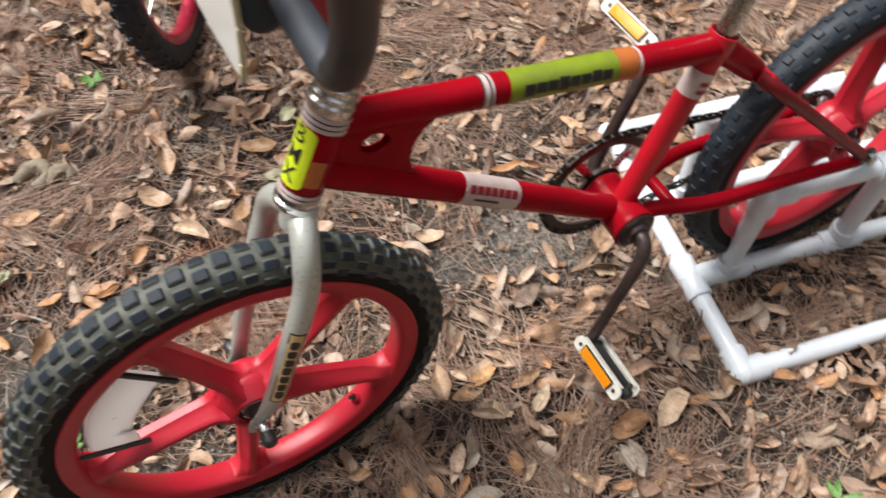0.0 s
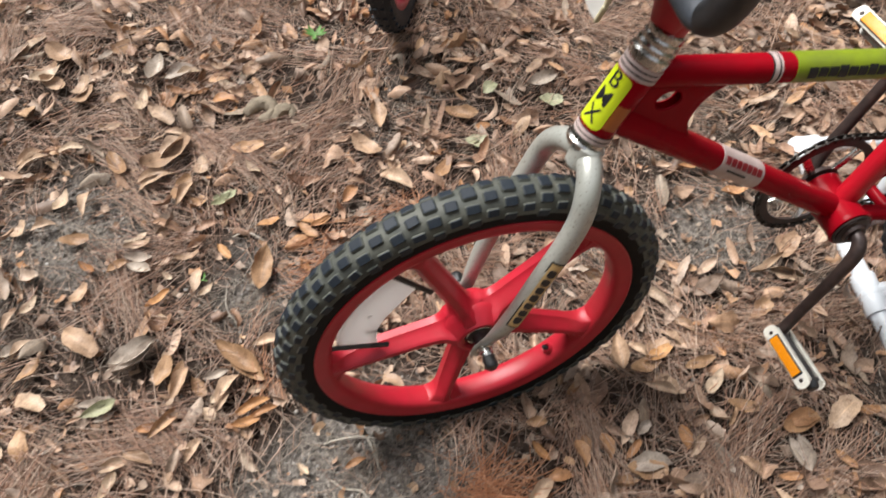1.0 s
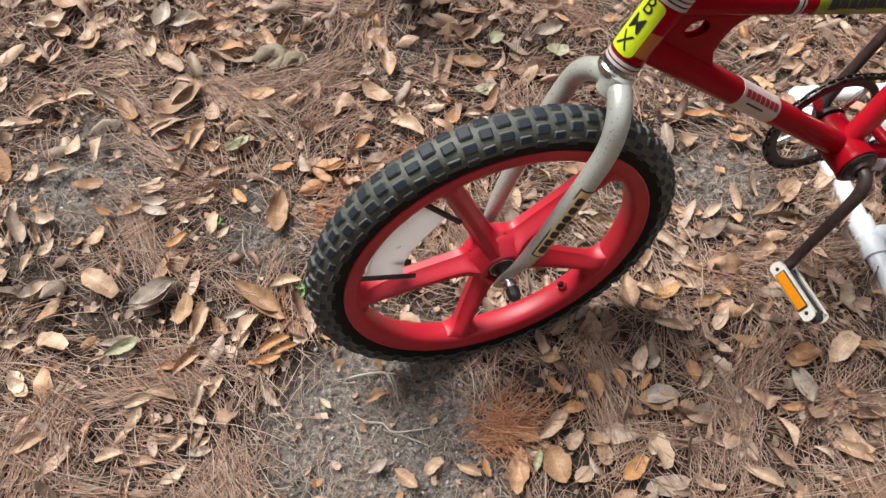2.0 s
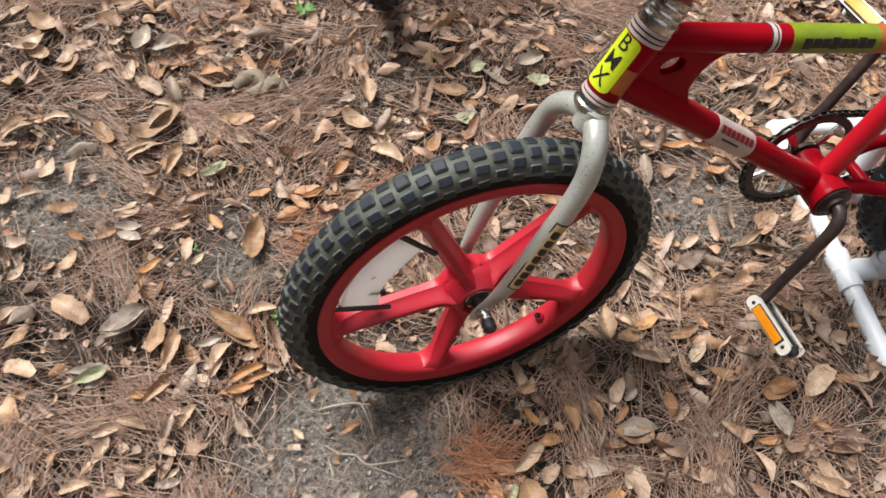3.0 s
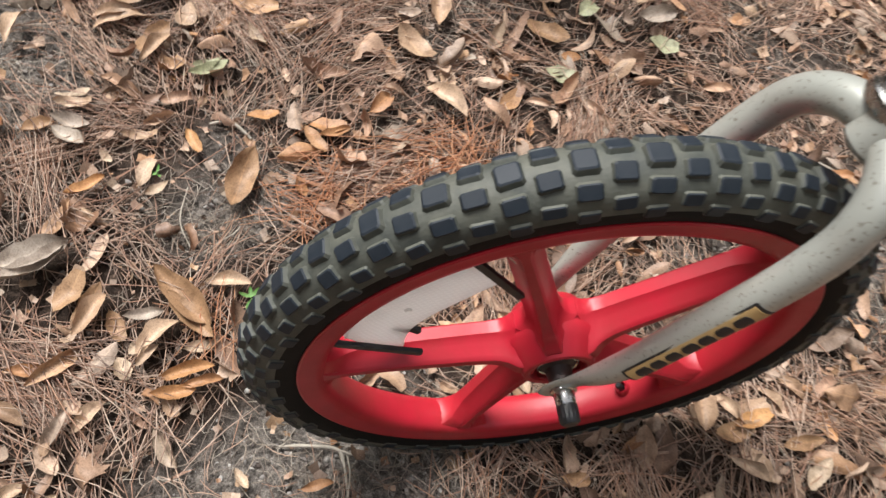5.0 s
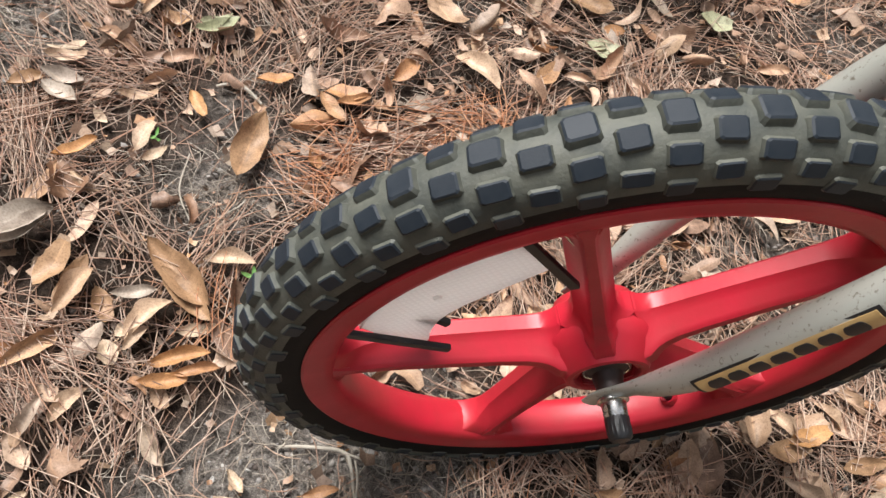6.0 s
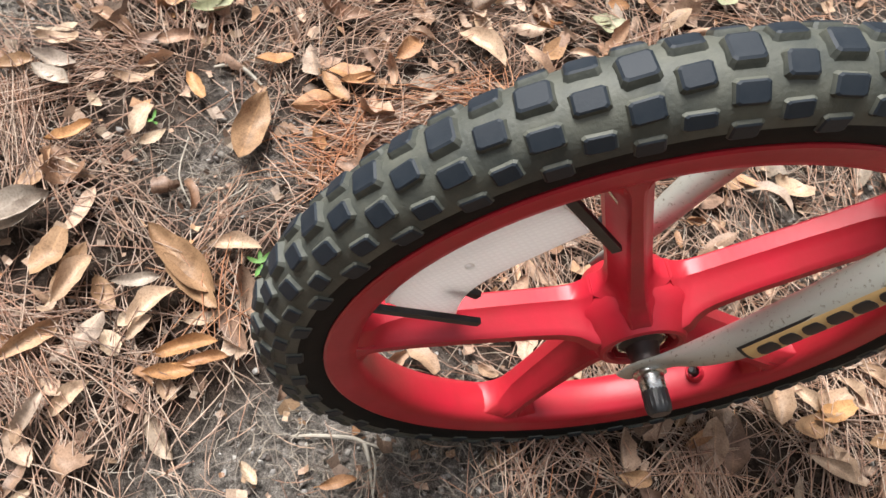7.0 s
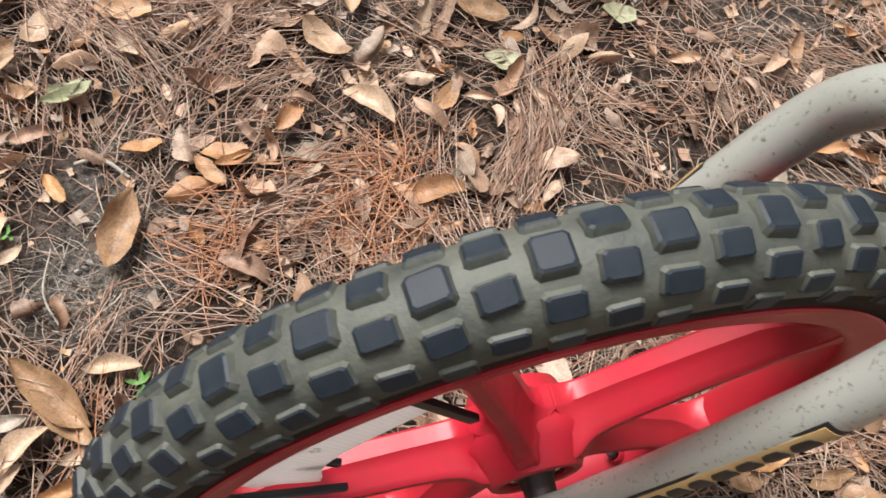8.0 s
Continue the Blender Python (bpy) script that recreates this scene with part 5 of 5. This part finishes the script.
lay("brown", -0.800, 0.436, 0.039, 58, .6)
lay("tan", -0.827, 0.372, 0.046, 83, .5)
lay("orange", -0.808, 0.825, 0.060, 12, .5)
lay("tan", -0.995, 0.446, 0.045, 98, .5)
lay("pale", -0.963, 0.520, 0.049, 90, .5)
lay("tan", -0.920, 0.531, 0.057, 106, .4)
lay("tan", -0.960, 0.464, 0.046, 43, .4)
lay("brown", -0.893, 0.459, 0.056, 32, .4)
lay("tan", -1.228, 0.724, 0.039, 88, .5)
lay("orange", -0.868, 0.832, 0.042, 43, .4)
lay("tan", -1.004, 0.768, 0.047, 39, .45)
lay("pale", -0.893, 0.327, 0.041, 82, .4)
lay("tan", -0.906, 0.295, 0.041, 93, .4)
lay("grey", -0.867, 0.253, 0.049, 73, .5)
lay("tan", -0.854, 0.256, 0.048, 69, .4)
lay("brown", -0.825, 0.232, 0.057, 85, .4)
lay("grey", -0.677, 0.207, 0.036, 38, .4)
lay("pale", -0.851, 0.167, 0.035, 26, .4)
lay("orange", -0.611, 0.214, 0.045, 36, .4)
lay("tan", -0.604, 0.170, 0.053, 4, .35)
lay("tan", -0.632, 0.149, 0.048, 35, .4)
lay("tan", -0.549, 0.114, 0.039, 60, .4)
lay("grey", -0.516, 0.112, 0.037, 32, .5)
lay("grey", -0.734, 0.137, 0.023, 53, .5)
lay("tan", -0.741, 0.048, 0.056, 51, .4)
lay("tan", -0.692, 0.040, 0.058, 71, .3)
lay("tan", -0.628, 0.065, 0.045, 34, .4)
lay("orange", -0.680, 0.092, 0.021, 84, .6)
lay("grey", -0.464, 0.104, 0.028, 90, .5)
lay("grey", -0.271, 0.171, 0.034, 48, .55)
lay("tan", -0.198, 0.197, 0.040, 58, .45)
lay("tan", -0.149, 0.208, 0.041, -6, .4)
lay("orange", -0.127, 0.217, 0.033, -50, .35)
lay("brown", -0.033, 0.253, 0.059, -51, .75)
lay("green", -0.061, 0.249, 0.036, 87, .4)
lay("tan", 0.007, 0.253, 0.036, 56, .7)
lay("orange", -0.065, 0.368, 0.040, -28, .4)
lay("orange", -0.027, 0.344, 0.041, 25, .5)
lay("pale", 0.157, 0.555, 0.055, 68, .4)
lay("brown", 0.132, 0.582, 0.056, 39, .35)
lay("grey", 0.069, 0.451, 0.035, 68, .5)
lay("orange", 0.062, 0.413, 0.038, 72, .4)
lay("orange", 0.383, 0.588, 0.042, 25, .35)
lay("tan", 0.226, 0.446, 0.047, -26, .4)
lay("grey", 0.188, 0.444, 0.053, -52, .4)
lay("tan", 0.275, 0.407, 0.057, -58, .35)
lay("pale", 0.332, 0.392, 0.039, -25, .35)
lay("tan", 0.333, 0.362, 0.050, -13, .3)
lay("tan", 0.247, 0.330, 0.064, -14, .35)
lay("tan", 0.177, 0.296, 0.054, -6, .3)
lay("orange", 0.352, 0.499, 0.040, -28, .4)
lay("orange", 0.330, 0.468, 0.035, 74, .4)
lay("tan", 0.211, 0.401, 0.045, 45, .5)
lay("tan", 0.149, 0.452, 0.044, 72, .4)
lay("orange", 0.130, 0.458, 0.040, -61, .5)
lay("tan", 0.029, 0.291, 0.039, -60, .6)
lay("tan", 0.014, 0.309, 0.043, 7, .5)
lay("brown", 0.205, 0.534, 0.055, 9, .4)
lay("tan", -0.018, 0.297, 0.044, 62, .5)
lay("pale", -1.159, 0.766, 0.069, 57, .5)
lay("tan", -0.894, 0.749, 0.066, -17, .45)
lay("tan", -0.839, 0.671, 0.125, 66, .3)
lay("tan", -0.831, 0.613, 0.078, 46, .25)
lay("tan", -1.058, 0.576, 0.067, 57, .35)
lay("tan", -0.771, 0.604, 0.057, 83, .35)
lay("green", -0.697, 0.613, 0.057, 59, .4)
lay("tan", -0.790, 0.487, 0.049, 34, .3)
lay("pale", -0.909, 0.860, 0.060, 38, .35)
lay("grey", -0.762, 0.443, 0.049, 5, .5)
lay("grey", -0.679, 0.300, 0.083, 72, .35)
lay("brown", -0.633, 0.299, 0.058, 99, .45)
lay("tan", -0.602, 0.289, 0.058, 94, .4)
lay("orange", -0.483, 0.268, 0.047, 42, .4)
lay("green", -0.688, 0.214, 0.059, 40, .4)
lay("pale", -0.797, 0.111, 0.045, -28, .5)
lay("orange", -0.008, 0.385, 0.045, -54, .5)
lay("orange", 0.069, 0.573, 0.060, 52, .35)
lay("brown", 0.088, 0.391, 0.067, 14, .45)
lay("orange", 0.285, 0.530, 0.078, 35, .3)
lay("grey", 0.286, 0.481, 0.056, -45, .5)
lay("tan", 0.370, 0.425, 0.066, -36, .3)
lay("pale", 0.096, 0.329, 0.041, 78, .7)
lay("brown", -0.518, 0.342, 0.075, -11, .32)
lay("pale", -0.542, 0.292, 0.034, 81, .5)
lay("tan", -0.528, 0.285, 0.033, 81, .4)
lay("grey", -0.558, 0.318, 0.044, 45, .35)
lay("orange", -0.487, 0.292, 0.062, 46, .28)
lay("orange", -0.466, 0.292, 0.046, 46, .28)
lay("pale", -0.516, 0.127, 0.021, 72, .45)
lay("pale", -0.716, 0.449, 0.022, -17, .5)
lay("orange", -0.706, 0.404, 0.050, 70, .4)
lay("orange", -0.532, 0.601, 0.050, -14, .35)
lay("orange", -0.518, 0.621, 0.043, 56, .4)
lay("orange", -0.605, 0.599, 0.049, 50, .35)
lay("tan", 0.038, 0.571, 0.043, -22, .4)
lay("tan", 0.083, 0.518, 0.053, 1, .35)
lay("brown", 0.053, 0.547, 0.064, 45, .4)
lay("tan", 0.083, 0.611, 0.040, -17, .4)
lay("tan", 0.097, 0.639, 0.048, -18, .35)


def density(x, y):
    """Leaves to the square metre."""
    n = noise.noise((x * 2.2, y * 2.2, 9.3))
    d = 900 + 650 * n
    d *= max(0.01, 1 - 1.15 * max(0, bare(x, y)))
    if x > 0.02 and y < 0.75:
        d *= 1.7
    if x < -0.85 or y > 0.95:
        d *= 1.25
    return max(12, d)


def scatter_leaves():
    spots = []
    n = int((GX1 - GX0) * (GY1 - GY0) * 2200)
    for x, y, k in zip(rng.uniform(GX0, GX1, n), rng.uniform(GY0, GY1, n), rng.uniform(0, 1, n)):
        if k * 2200 < density(x, y) * (0.88 if -1.1 < x < 0.5 and 0.0 < y < 0.95 else 1.0) and all((x - a) ** 2 + (y - b) ** 2 > (0.45 * c) ** 2 for a, b, c in LAID):
            spots.append((x, y))
    near = sorted(range(len(spots)), key=lambda i: (spots[i][0] + 0.25) ** 2 + (spots[i][1] - 0.4) ** 2)
    single = set(near[:max(0, 300 - len(LAID))])
    V, F, UV, base = [], [], [], 0
    for i, (x, y) in enumerate(spots):
        k = int(rng.integers(len(SHAPES)))
        L = float(np.clip(rng.normal(0.044, 0.014), 0.014, 0.080)) * (0.55 if rng.random() < 0.18 else 1.0)
        ang, tilt, roll = rng.uniform(0, 360), rng.normal(0, 17), rng.normal(0, 26)
        if rng.random() < 0.3:
            roll += 180
        z = ground_height(x, y) + 0.006 + 0.008 * rng.random() + abs(math.sin(radians(tilt))) * L * 0.4 + 0.002
        m = pose(x, y, z, roll, tilt, ang) @ Matrix.Diagonal((L, L, L, 1))
        if i in single:
            ob = new("leaf", LEAF_MESHES[k])
            ob.parent = litter
            ob.matrix_world = m
            continue
        v, f, uv = SHAPES[k]
        M = np.array(m)
        V.append(v @ M[:3, :3].T + M[:3, 3])
        F += [tuple(a + base for a in q) for q in f]
        UV.append(uv)
        base += len(v)
    me = bpy.data.meshes.new("fallen_leaves")
    me.from_pydata(np.concatenate(V).tolist(), [], F)
    uvl = me.uv_layers.new(name="UVMap")
    idx = np.zeros(len(me.loops), np.int32)
    me.loops.foreach_get("vertex_index", idx)
    uvl.data.foreach_set("uv", np.concatenate(UV)[idx].astype(np.float32).ravel())
    me.materials.append(LEAF)
    me.shade_smooth()
    tagged(new("fallen_leaves", me), "dense layer of dry tan and brown oak leaves", "leaves", kind="stuff")


scatter_leaves()


def strands(name, count, length, radius, mat, label, category, clump, lift, pick, spread=0.022, fan=22, bent=0.5):
    """Many thin bent three-sided strands in one mesh, lying in loose bundles."""
    N = 0
    xs, ys, angs = [], [], []
    while N < count:
        cx, cy = rng.uniform(GX0, GX1), rng.uniform(GY0, GY1)
        if rng.random() > pick(cx, cy):
            continue
        n = int(rng.integers(*clump))
        flow = 200 * noise.noise((cx * 1.4, cy * 1.4, 3.3))
        a = flow + rng.normal(0, 50)
        p, q = rng.normal(0, max(spread, length * 0.25), n), rng.normal(0, spread, n)
        c, s = math.cos(radians(a)), math.sin(radians(a))
        xs.append(cx + p * c - q * s)
        ys.append(cy + p * s + q * c)
        angs.append(np.radians(a + rng.normal(0, fan, n)))
        N += n
    x, y, a = np.concatenate(xs), np.concatenate(ys), np.concatenate(angs)
    N = len(x)
    L = np.clip(rng.normal(length, length * 0.3, N), length * 0.35, length * 1.8)
    bend = rng.normal(0, bent, N)
    z0 = np.array([ground_height(p, q) for p, q in zip(x, y)]) + radius + lift * rng.random(N) ** 1.6
    tilt = rng.normal(0, 0.05, N)
    S = 4
    verts = np.zeros((N, S, 3, 3))
    t = np.linspace(-0.5, 0.5, S)
    for i in range(S):
        ang = a + bend * t[i]
        px = x + L * t[i] * np.cos(a + bend * t[i] * 0.5)
        py = y + L * t[i] * np.sin(a + bend * t[i] * 0.5)
        pz = z0 + np.abs(tilt) * L * 0.5 + tilt * L * t[i] + 0.004 * (1 - (2 * t[i]) ** 2) * rng.random(N)
        r = radius * (1.0 if 0 < i < S - 1 else 0.55)
        sx, sy = -np.sin(ang), np.cos(ang)
        for k, (u, w) in enumerate(((-1, -0.5), (1, -0.5), (0, 0.9))):
            verts[:, i, k, 0] = px + sx * u * r
            verts[:, i, k, 1] = py + sy * u * r
            verts[:, i, k, 2] = np.maximum(pz, radius * 0.5) + w * r
    one = []
    for i in range(S - 1):
        for k in range(3):
            one.append((i * 3 + k, i * 3 + (k + 1) % 3, (i + 1) * 3 + (k + 1) % 3, (i + 1) * 3 + k))
    one = np.array(one)
    faces = (one[None] + (np.arange(N) * S * 3)[:, None, None]).reshape(-1, 4)
    me = bpy.data.meshes.new(name)
    me.vertices.add(N * S * 3)
    me.vertices.foreach_set("co", verts.astype(np.float32).ravel())
    me.loops.add(faces.size)
    me.loops.foreach_set("vertex_index", faces.astype(np.int32).ravel())
    me.polygons.add(len(faces))
    me.polygons.foreach_set("loop_start", np.arange(0, faces.size, 4, dtype=np.int32))
    me.update(calc_edges=True)
    me.validate()
    me.materials.append(mat)
    me.shade_smooth()
    tagged(new(name, me), label, category, kind="stuff")


strands("pine_needles", 33000, 0.085, 0.00062, NEEDLE, "matted fallen reddish-brown pine needles", "pine needles", (8, 30), 0.020, lambda x, y: min(1.0, max(0.10, 0.9 - 0.85 * max(0.0, bare(x, y)))))
strands("needle_sheaves", 20000, 0.115, 0.00058, NEEDLE, "sheaves of long reddish-brown pine needles lying together", "pine needles", (25, 90), 0.020, lambda x, y: min(1.0, max(0.02, 0.45 + 0.9 * noise.noise((x * 3.3, y * 3.3, 6.1)) - 1.3 * max(0.0, bare(x, y)))), 0.017, 12, 0.35)
strands("dry_fibres", 21000, 0.030, 0.00046, FIBRE, "fine grey dead grass fibres and rootlets", "dry grass", (3, 12), 0.009, lambda x, y: 0.14 + 0.5 * min(1, max(0, bare(x, y))), 0.02, 70, 1.3)


strands("needle_scraps", 24000, 0.030, 0.00052, NEEDLE, "short broken bits of pine needle on the soil", "pine needles", (3, 12), 0.013, lambda x, y: max(0.35, 0.8 - 0.45 * max(0.0, bare(x, y))), 0.03, 60, 0.6)


RUST = strand_material("rust_needle", [(0.0, (0.56, 0.26, 0.13)), (0.35, (0.42, 0.17, 0.08)), (0.7, (0.62, 0.34, 0.19)), (1.0, (0.30, 0.12, 0.06))])
RUSTY = ((-0.45, 0.56, 0.06), (-0.38, 0.65, 0.07), (-0.12, 0.31, 0.06), (-0.45, 0.31, 0.05))
strands("rust_needles", 480, 0.075, 0.00062, RUST, "fresh rust-orange pine needles in loose tufts", "pine needles", (18, 45), 0.026, lambda x, y: max(math.exp(-((x - a) ** 2 + (y - b) ** 2) / c ** 2) for a, b, c in RUSTY) ** 2, 0.02, 35, 0.5)


def scraps():
    """Torn scraps of leaf and bark among the needles."""
    V, F = [], []
    for i in range(9000):
        x, y = rng.uniform(GX0 + 0.2, GX1 - 0.2), rng.uniform(GY0 + 0.1, GY1 - 0.2)
        L = 0.003 + 0.017 * rng.random() ** 2
        m = pose(x, y, ground_height(x, y) + 0.004 + 0.010 * rng.random(), rng.normal(0, 30), rng.normal(0, 30), rng.uniform(0, 360))
        k = len(V)
        w = [rng.uniform(0.15, 0.55) for _ in range(4)]
        for t, a, b, z in ((-0.5, w[0], w[1], 0.1), (0.0, w[2], w[3], -0.05), (0.5, w[1], w[0] * 0.6, 0.12)):
            for yy in (-a, b):
                V.append(tuple(m @ Vector((t * L, yy * L, z * L))))
        F += [(k, k + 1, k + 3, k + 2), (k + 2, k + 3, k + 5, k + 4)]
    me = bpy.data.meshes.new("leaf_scraps")
    me.from_pydata(V, [], F)
    me.materials.append(LEAF)
    tagged(new("leaf_scraps", me), "torn scraps of dry leaf and bark", "leaves", kind="stuff")


scraps()


def twig(points, r, label="thin pale dry twig"):
    bm = bmesh.new()
    hose(bm, [(x, y, ground_height(x, y) + z, r * k) for x, y, z, k in points], 8, 5)
    ob = new("twig", mesh_of("twig", bm, TWIG))
    tagged(ob, label, "twig", "twigs on the soil")


twig([(-0.653, 0.555, 0.010, 0.8), (-0.640, 0.566, 0.013, 1), (-0.625, 0.570, 0.012, 1), (-0.602, 0.567, 0.008, 0.7)], 0.0022)
twig([(-0.365, 0.280, 0.006, 0.8), (-0.345, 0.292, 0.009, 1), (-0.315, 0.307, 0.009, 1.1), (-0.300, 0.300, 0.008, 1), (-0.275, 0.270, 0.006, 0.7)], 0.0017, "pale crooked root fragment by the front tyre")
twig([(-0.315, 0.307, 0.008, 0.8), (-0.295, 0.311, 0.010, 1), (-0.27, 0.318, 0.006, 0.6)], 0.0012)
twig([(-0.339, 0.235, 0.007, 0.6), (-0.313, 0.229, 0.009, 1), (-0.288, 0.233, 0.010, 1.1), (-0.269, 0.226, 0.010, 1), (-0.239, 0.240, 0.010, 0.9), (-0.219, 0.252, 0.006, 0.6)], 0.0015, "thin pale crooked rootlet")
twig([(-0.326, 0.220, 0.007, 0.8), (-0.313, 0.203, 0.010, 1), (-0.304, 0.189, 0.007, 0.6)], 0.0011)
twig([(-0.269, 0.226, 0.008, 0.8), (-0.234, 0.225, 0.011, 1), (-0.209, 0.224, 0.007, 0.6)], 0.0011)
twig([(-0.296, 0.196, 0.006, 0.7), (-0.294, 0.213, 0.010, 1), (-0.287, 0.242, 0.007, 0.7)], 0.0010)
twig([(-0.559, 0.416, 0.006, 0.6), (-0.550, 0.434, 0.010, 1), (-0.543, 0.451, 0.010, 1), (-0.544, 0.467, 0.006, 0.6)], 0.0009, "fine white root strand")
twig([(-0.302, 0.309, 0.007, 0.7), (-0.289, 0.294, 0.011, 1), (-0.278, 0.273, 0.007, 0.7)], 0.0012)
twig([(0.03, 0.99, 0.010, 0.8), (0.07, 0.985, 0.014, 1), (0.11, 0.965, 0.012, 1), (0.16, 0.955, 0.008, 0.7)], 0.0016)
twig([(-0.62, 0.47, 0.010, 0.7), (-0.60, 0.43, 0.012, 1), (-0.57, 0.41, 0.008, 0.7)], 0.0010)


def curled_root():
    """The gnarled curl of root lying among the leaves."""
    bm = bmesh.new()
    z = ground_height(-0.715, 0.822) + 0.007
    hose(bm, [(-0.752, 0.803, z + 0.014, 0.008), (-0.742, 0.826, z + 0.020, 0.013), (-0.722, 0.838, z + 0.022, 0.014), (-0.706, 0.826, z + 0.018, 0.012), (-0.712, 0.808, z + 0.014, 0.010), (-0.722, 0.800, z + 0.012, 0.008)], 14, 6)
    hose(bm, [(-0.700, 0.812, z + 0.014, 0.008), (-0.692, 0.832, z + 0.020, 0.012), (-0.678, 0.842, z + 0.016, 0.010), (-0.668, 0.830, z + 0.012, 0.007)], 14, 6)
    for v in bm.verts:
        v.co += Vector(noise.noise_vector(v.co * 120)) * 0.0022
    tagged(new("curled_root", mesh_of("curled_root", bm, BARK)), "gnarled grey-brown curled root among fallen leaves", "root")


curled_root()


def sprout(x, y, size, n):
    z = ground_height(x, y) + 0.012
    base = tagged(new("seedling"), "small bright green seedling in the litter", "seedling", "seedlings")
    base.empty_display_size = 0.02
    base.matrix_world = Matrix.Translation((x, y, z - 0.01))
    me = leaf_mesh(leaf_shape(0.34, 0.5, 0.2, 0.2, 0.9, 0.4), SPROUT, "blade")
    for k in range(n):
        ob = new("blade", me)
        ob.parent = base
        a = 360 / n * k + random.uniform(-20, 20)
        ob.matrix_world = pose(x, y, z + random.uniform(0, 0.008), 0, random.uniform(-35, -10), a) @ pose(size * 0.55, 0, 0) @ Matrix.Diagonal((size, size, size, 1))


sprout(-0.721, 1.050, 0.026, 8)
sprout(-0.655, 0.462, 0.010, 4)
sprout(-0.480, 0.395, 0.014, 5)
sprout(0.568, 0.470, 0.030, 5)


def pebbles():
    """Grains, clods and bark crumbs lying in the bare hollows and between the needles."""
    unit = bmesh.new()
    bmesh.ops.create_icosphere(unit, subdivisions=1, radius=1.0)
    ball = np.array([v.co[:] for v in unit.verts])
    tris = [tuple(v.index for v in f.verts) for f in unit.faces]
    unit.free()
    V, F = [], []
    while len(V) < 7000:
        x, y = rng.uniform(GX0 + 0.3, GX1 - 0.3), rng.uniform(GY0 + 0.1, GY1 - 0.4)
        if rng.random() > 0.04 + 1.3 * max(0.0, bare(x, y) - 0.2):
            continue
        r = 0.0010 + 0.0042 * rng.random() ** 3
        M = np.array(pose(x, y, ground_height(x, y) + r * 0.35, *rng.uniform(0, 360, 3)) @ Matrix.Diagonal((r, r * rng.uniform(0.6, 1), r * rng.uniform(0.4, 0.8), 1)))
        k = len(V) * len(ball)
        lump = ball * rng.uniform(0.75, 1.2, (len(ball), 1))
        V.append(lump @ M[:3, :3].T + M[:3, 3])
        F += [tuple(a + k for a in t) for t in tris]
    me = bpy.data.meshes.new("soil_crumbs")
    me.from_pydata(np.concatenate(V).tolist(), [], F)
    me.materials.append(CRUMB)
    tagged(new("soil_crumbs", me), "grey sand grains and dark soil crumbs in the bare hollows", "soil", kind="stuff")


pebbles()


def far_litter():
    """Leaves on the ground all round, past the dense litter."""
    V, F = [], []
    for i in range(14000):
        x, y = rng.uniform(-5, 5), rng.uniform(-4.6, 5.4)
        if GX0 < x < GX1 and GY0 < y < GY1:
            continue
        L = rng.uniform(0.02, 0.075)
        m = pose(x, y, ground_height(x, y) + 0.006 + 0.012 * rng.random(), rng.normal(0, 18), rng.normal(0, 14), rng.uniform(0, 360))
        w, k = L * rng.uniform(0.16, 0.26), len(V)
        for px, py, pz in ((-L / 2, 0, 0), (-L / 5, -w, L * 0.08), (L / 4, -w * 0.8, L * 0.06), (L / 2, 0, L * 0.1), (L / 4, w * 0.8, L * 0.08), (-L / 5, w, L * 0.06), (0, 0, 0)):
            V.append(tuple(m @ Vector((px, py, pz))))
        F += [(k, k + 1, k + 6), (k + 1, k + 2, k + 6), (k + 2, k + 3, k + 6), (k + 3, k + 4, k + 6), (k + 4, k + 5, k + 6), (k + 5, k, k + 6)]
    me = bpy.data.meshes.new("outer_leaves")
    me.from_pydata(V, [], F)
    me.materials.append(LEAF)
    me.shade_smooth()
    tagged(new("outer_leaves", me), "scattered dry leaves on the surrounding woodland soil", "leaves", kind="stuff")


far_litter()
